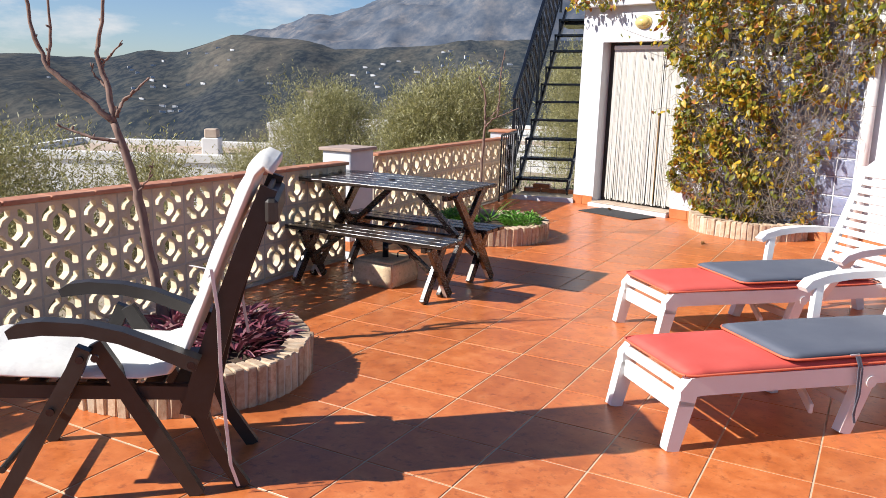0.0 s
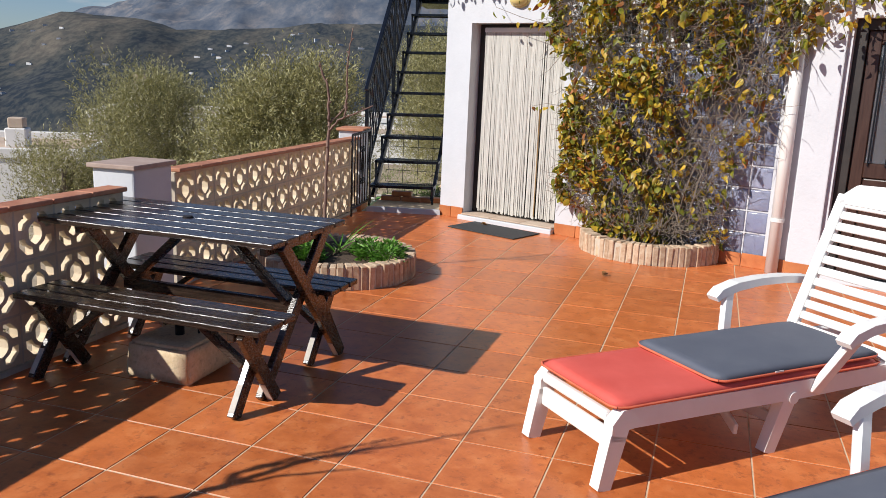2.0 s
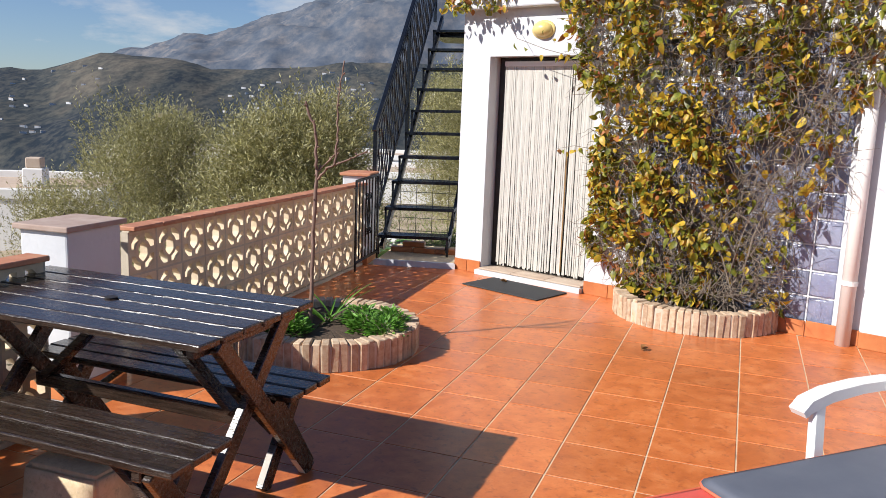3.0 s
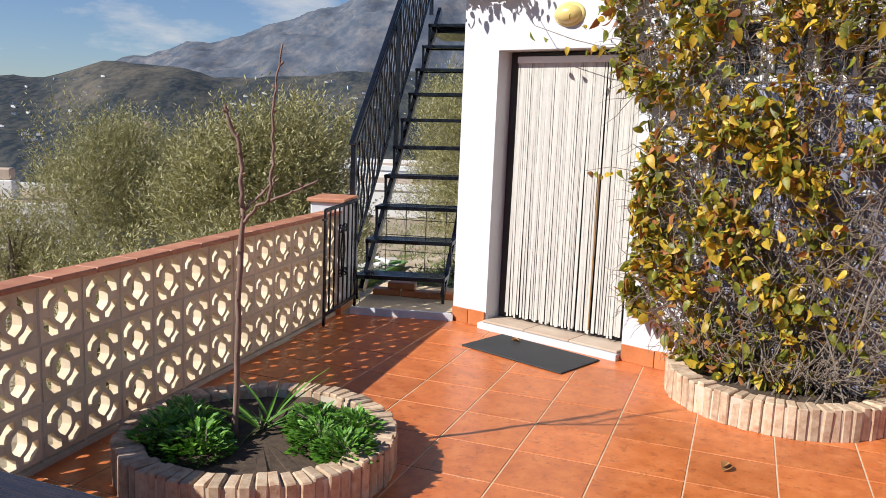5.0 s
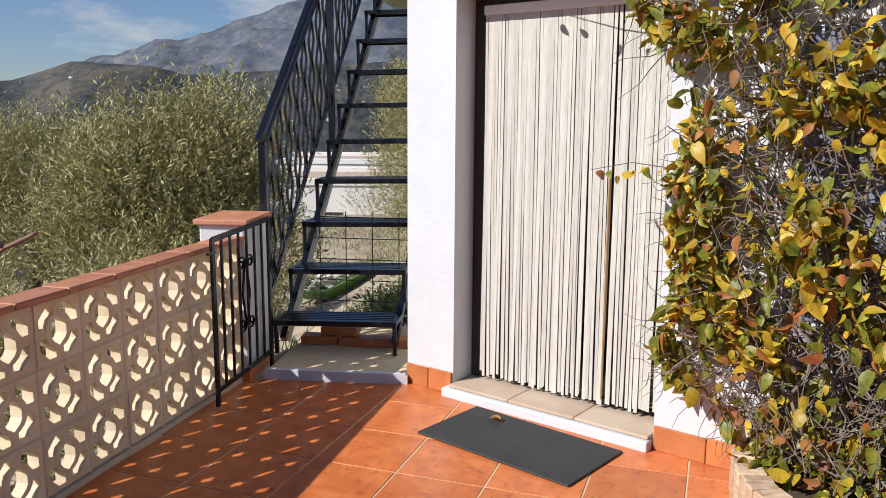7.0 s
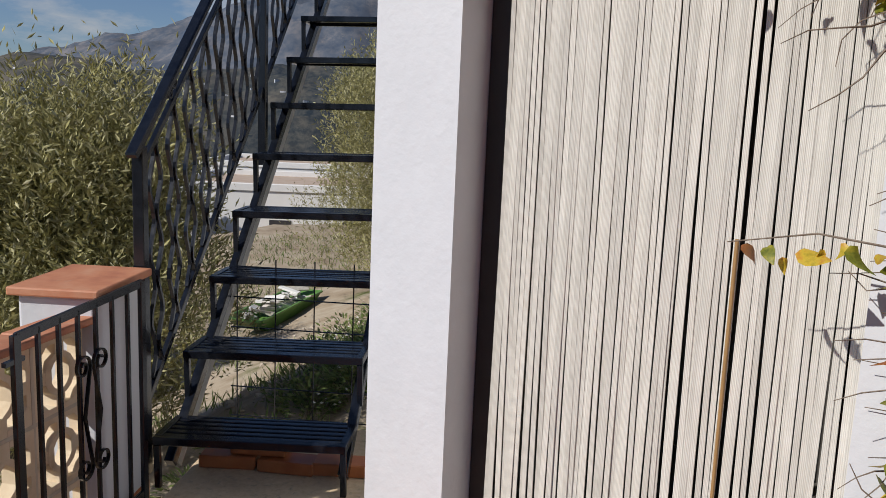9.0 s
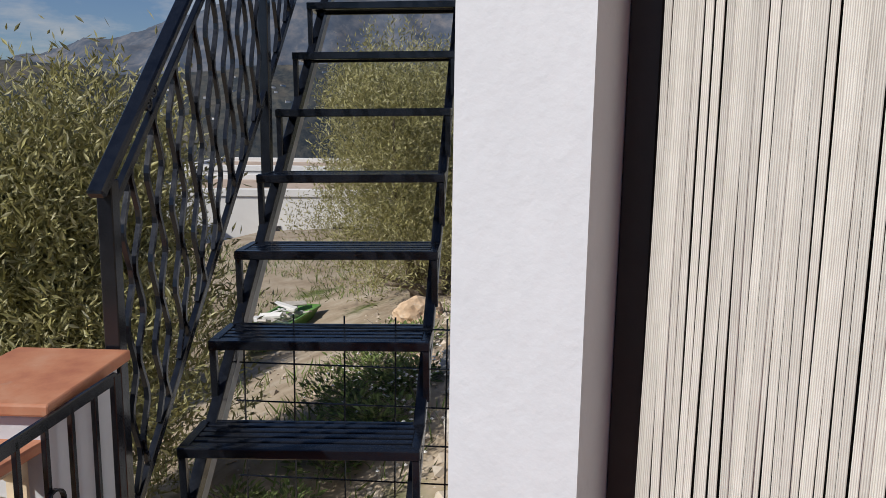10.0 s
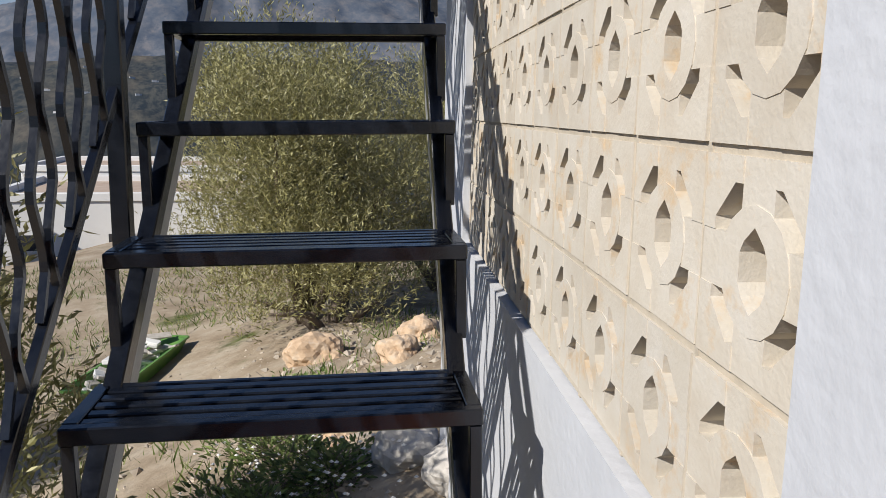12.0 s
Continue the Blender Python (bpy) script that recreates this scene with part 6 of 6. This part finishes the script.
dry_leaf(2.80, 8.39, 0.004, 40, "curled brown dead leaf lying on the tiles")
dry_leaf(2.08, 10.50, 0.014, 160, "curled brown dead leaf lying on the doormat")


# ---- beyond the terrace ----
def rock(name, label, m, size, mat, seed):
    bm = bmesh.new()
    bmesh.ops.create_icosphere(bm, subdivisions=4, radius=1)
    for v in bm.verts:
        d = v.co.normalized()
        k = 1 + 0.32 * noise.noise(d * 1.3 + Vector((seed, 0, 0))) + 0.12 * noise.noise(d * 4 + Vector((0, seed, 0))) + 0.05 * noise.noise(d * 11)
        v.co = Vector((d.x * size[0], d.y * size[1], max(-0.5, d.z) * size[2])) * k
    o = part(name, bm, mat)
    o.matrix_basis = m
    tagged(o, label, "rock", "rocks on the bank")


for i, (x, y, s, mat) in enumerate(((2.35, 18.9, 0.33, M_ROCK), (3.35, 18.6, 0.26, M_ROCK), (2.95, 17.9, 0.25, M_ROCK), (2.3, 15.1, 0.22, M_PALEROCK), (2.5, 14.5, 0.24, M_PALEROCK), (2.1, 16.1, 0.15, M_ROCK), (2.55, 16.5, 0.18, M_ROCK), (2.15, 14.0, 0.20, M_PALEROCK), (1.75, 15.6, 0.11, M_ROCK))):
    rock("boulder", "weathered sandstone boulder lying on the earth bank" if mat is M_ROCK else "pale rough rock set in the earth bank", pose(x, y, ground_z(x, y) + s * 0.12, 0, 0, 40 * i), (s, s * 0.8, s * 0.72), mat, i)


def pebbles():
    rnd = random.Random(9)
    base = np.array([(1, 0, 0), (0, 1, 0), (-1, 0, 0), (0, -1, 0), (0, 0, 0.7), (0, 0, -0.5)])
    fs = [(0, 1, 4), (1, 2, 4), (2, 3, 4), (3, 0, 4), (1, 0, 5), (2, 1, 5), (3, 2, 5), (0, 3, 5)]
    poses = []
    for i in range(5200):
        x, y = rnd.uniform(0.4, 4.2), rnd.uniform(12.5, 21)
        if x < 1.3 + 0.13 * (y - 12) and rnd.random() < 0.8:
            continue
        s = 0.010 + 0.06 * rnd.random() ** 4
        poses.append(pose(x, y, ground_z(x, y), rnd.uniform(0, 30), rnd.uniform(0, 30), rnd.uniform(0, 360)) @ Matrix.Scale(s, 4))
    ob = scatter_leaves("pebbles", (base, fs), poses, M_PEB, None)
    tagged(ob, "loose stones scattered over the dry earth bank", "stones", kind="stuff")
    gr = []
    for i in range(15000):
        x, y = rnd.uniform(-4, 5.5), rnd.uniform(12.4, 30)
        f = noise.noise((x * 0.42, y * 0.42, 2)) + (0.55 if 23 < y < 29 else 0) + (0.18 if abs(x - 0.9 - 0.16 * (y - 12)) < 0.55 and y < 18.5 else 0)
        if f < 0.16:
            continue
        h = rnd.uniform(0.5, 1.6)
        gr.append(aim((x, y, ground_z(x, y) - 0.01), (rnd.gauss(0, 0.5), rnd.gauss(0, 0.5), 1), rnd.uniform(0, 360), h))
    ob = scatter_leaves("grass", (np.array([(0, -0.006, 0), (0, 0.006, 0), (0.07, 0.004, 0.004), (0.13, 0, 0.02)]), [(0, 1, 2), (0, 2, 3)]), gr, M_GRASS, None)
    tagged(ob, "sparse green and dry grass tufts on the bank", "grass", kind="stuff")
    fl = []
    for i in range(260):
        x, y = rnd.gauss(1.75, 0.28), rnd.gauss(15.6, 0.8)
        fl.append(pose(x, y, ground_z(x, y) + rnd.uniform(0.06, 0.2)) @ Matrix.Scale(0.016, 4))
    ob = scatter_leaves("daisies", (base, fs), fl, M_STRAP, None)
    tagged(ob, "small white wild flowers on the earth bank", "flowers", kind="stuff")


M_PEB = material("loose_stone", [(0.34, 0.27, 0.2), (0.5, 0.44, 0.36)], rough=0.95, scale=6, bump=0.2, spread=0.3, island=True)
pebbles()
for i, (x, y, s) in enumerate(((1.45, 15.2, 0.35), (1.65, 16.2, 0.4), (1.25, 14.4, 0.3), (2.0, 17.2, 0.35), (0.9, 13.6, 0.3), (0.75, 12.9, 0.28), (1.1, 13.2, 0.25), (1.6, 14.6, 0.3), (1.9, 15.3, 0.3))):
    s *= 1.1
    clump_plant("wild_shrub", "dark green scrubby weed on the earth bank", pose(x, y, ground_z(x, y)), [(0, 0), (s * 0.5, s * 0.3), (-s * 0.4, s * 0.4), (0, -s * 0.4)], M_GRASS, leaf_shape(0.05, 0.012, 0.3, 0.01, 2), 260, 30 + i, s * 0.7, s * 0.8)


def skip():
    x, y = 0.36, 21.35
    s = thing("waste_skip", "low green metal trough heaped with pale rubble on the track", "skip", pose(x, y, ground_z(x, y), 0, 0, 70))
    bm = bmesh.new()
    a, b, h = 1.15, 0.30, 0.28
    low = [(-a * 0.7, -b * 0.8, 0.05), (a * 0.7, -b * 0.8, 0.05), (a * 0.7, b * 0.8, 0.05), (-a * 0.7, b * 0.8, 0.05)]
    top = [(-a, -b, h), (a, -b, h), (a, b, h), (-a, b, h)]
    inn = [(p[0] * 0.94, p[1] * 0.92, h) for p in top]
    fl = [(p[0] * 0.9, p[1] * 0.9, 0.12) for p in low]
    R = [[bm.verts.new(p) for p in ring] for ring in (low, top, inn, fl)]
    for p, q in zip(R, R[1:]):
        for i in range(4):
            bm.faces.new((p[i], p[(i + 1) % 4], q[(i + 1) % 4], q[i]))
    bm.faces.new(R[0][::-1])
    bm.faces.new(R[-1])
    part("body", bm, M_SKIP, s)
    bm = bmesh.new()
    for p, q in zip(top, top[1:] + top[:1]):
        bar(bm, p, q, 0.03, 0.03)
    part("rim", bm, M_SKIP, s)
    rnd = random.Random(2)
    for i in range(40):
        bm = bmesh.new()
        w = rnd.uniform(0.05, 0.22)
        box(bm, (-w, -rnd.uniform(0.03, 0.08), 0), (w, rnd.uniform(0.03, 0.08), rnd.uniform(0.02, 0.06)), None, 0.006)
        o = part("rubble_piece", bm, rnd.choice((M_FAR, M_FAR, M_PALEROCK, M_WORN)), s)
        o.matrix_basis = pose(rnd.uniform(-0.95, 0.95), rnd.uniform(-0.16, 0.16), 0.16 + 0.0055 * i, rnd.uniform(-20, 20), rnd.uniform(-20, 20), rnd.uniform(0, 180))


skip()


def white_house(m, w, d, h, label, windows=3, chimney=True, storeys=1, at=-0.2, tall=1.2):
    o = thing("white_house", label, "house", m, "white houses")
    bm = bmesh.new()
    box(bm, (-w / 2, -d / 2, -6), (w / 2, d / 2, h), None, 0.03)
    wall = part("wall", bm, M_FAR, o)
    bm = bmesh.new()
    for lo, hi in (((-w / 2 - 0.06, -d / 2 - 0.06, h), (w / 2 + 0.06, -d / 2 + 0.2, h + 0.28)), ((-w / 2 - 0.06, d / 2 - 0.2, h), (w / 2 + 0.06, d / 2 + 0.06, h + 0.28)), ((-w / 2 - 0.06, -d / 2 + 0.2, h), (-w / 2 + 0.2, d / 2 - 0.2, h + 0.28)), ((w / 2 - 0.2, -d / 2 + 0.2, h), (w / 2 + 0.06, d / 2 - 0.2, h + 0.28))):
        box(bm, lo, hi, None, 0.02)
    part("parapet", bm, M_FAR, o)
    bm = bmesh.new()
    box(bm, (-w / 2 + 0.2, -d / 2 + 0.2, h + 0.001), (w / 2 - 0.2, d / 2 - 0.2, h + 0.06))
    part("roof", bm, M_ROOFT, o)
    for s in range(storeys):
        for i in range(windows):
            x = -w / 2 + w * (i + 0.5) / windows
            z = h - 1.3 - 2.8 * s
            bm = bmesh.new()
            box(bm, (x - 0.4, -d / 2 - 0.03, z - 0.25), (x + 0.4, -d / 2 + 0.02, z + 0.25))
            win = part("window", bm, M_WINDK, o)
            bm = bmesh.new()
            box(bm, (x - 0.46, -d / 2 - 0.1, z - 0.33), (x + 0.46, -d / 2 - 0.031, z - 0.251))
            part("sill", bm, M_FAR, win)
    if chimney:
        bm = bmesh.new()
        box(bm, (w * at - 0.3, -0.3, h), (w * at + 0.3, 0.3, h + tall), None, 0.03)
        ch = part("chimney", bm, M_FAR, o)
        bm = bmesh.new()
        box(bm, (w * at - 0.22, -0.22, h + tall + 0.001), (w * at + 0.22, 0.22, h + tall + 0.32), None, 0.03)
        part("chimney_pot", bm, M_ROOFT, ch)
    return o


white_house(pose(-12.2, 27.6, -2.35, 0, 0, 8), 8.5, 6, 1.2, "white flat-roofed house with a chimney below the terrace", at=0.2, tall=0.62)
white_house(pose(-7.7, 34.0, -1.95, 0, 0, 10), 4.5, 6, 1.6, "white flat-roofed house half hidden by olive trees", 2)
white_house(pose(-0.6, 52.0, -3.6, 0, 0, -6), 10, 7, 2.45, "low white house with a flat roof beyond the track", 5, False)
white_house(pose(-0.9, 42.0, -2.75, 0, 0, -4), 8, 7, 1.4, "low white outbuilding beyond the olive trees", 3, False)


# farmhouse white, dimmed and blued: distance haze held in the colour
M_HAZE = material("hazed_limewash", [(0.46, 0.47, 0.50), (0.60, 0.60, 0.61)], rough=0.95, scale=0.3, bump=0)


def far_houses():
    rnd = random.Random(40)
    first = None
    dep = bpy.context.evaluated_depsgraph_get()
    dep.update()
    for i in range(58):
        az = radians(rnd.choice((rnd.uniform(-6, 36), rnd.gauss(5, 2.2), rnd.gauss(12, 1.2), rnd.gauss(24, 1.4), rnd.gauss(27, 1.2))))
        r = rnd.choice((rnd.uniform(900, 1250), rnd.gauss(1180, 45), rnd.gauss(1040, 40)))
        x, y = 1 - math.sin(az) * r, 8 + math.cos(az) * r
        ok, p, nrm, idx, ob, mm = scene.ray_cast(dep, (x, y, 900), (0, 0, -1))
        if not ok:
            continue
        m = pose(x, y, p.z + 0.6, 0, 0, rnd.uniform(-30, 40)) @ Matrix.Diagonal((rnd.uniform(0.5, 1.0), 0.6, rnd.uniform(0.55, 0.85), 1))
        if first is None:
            first = thing("farmhouse", "tiny white farmhouse on the far wooded hillside", "house", m, "far white farmhouses")
            bm = bmesh.new()
            box(bm, (-4, -2.5, -3), (4, 2.5, 3))
            box(bm, (4, -2, -3), (7, 2, 2))
            part("wall", bm, M_HAZE, first)
            bm = bmesh.new()
            box(bm, (-4.2, -2.7, 3.01), (4.2, 2.7, 3.4))
            part("roof", bm, M_ROOFT, first)
        else:
            copy_thing(first, m)


far_houses()


# ---- floor pieces ----
terrace_floor()
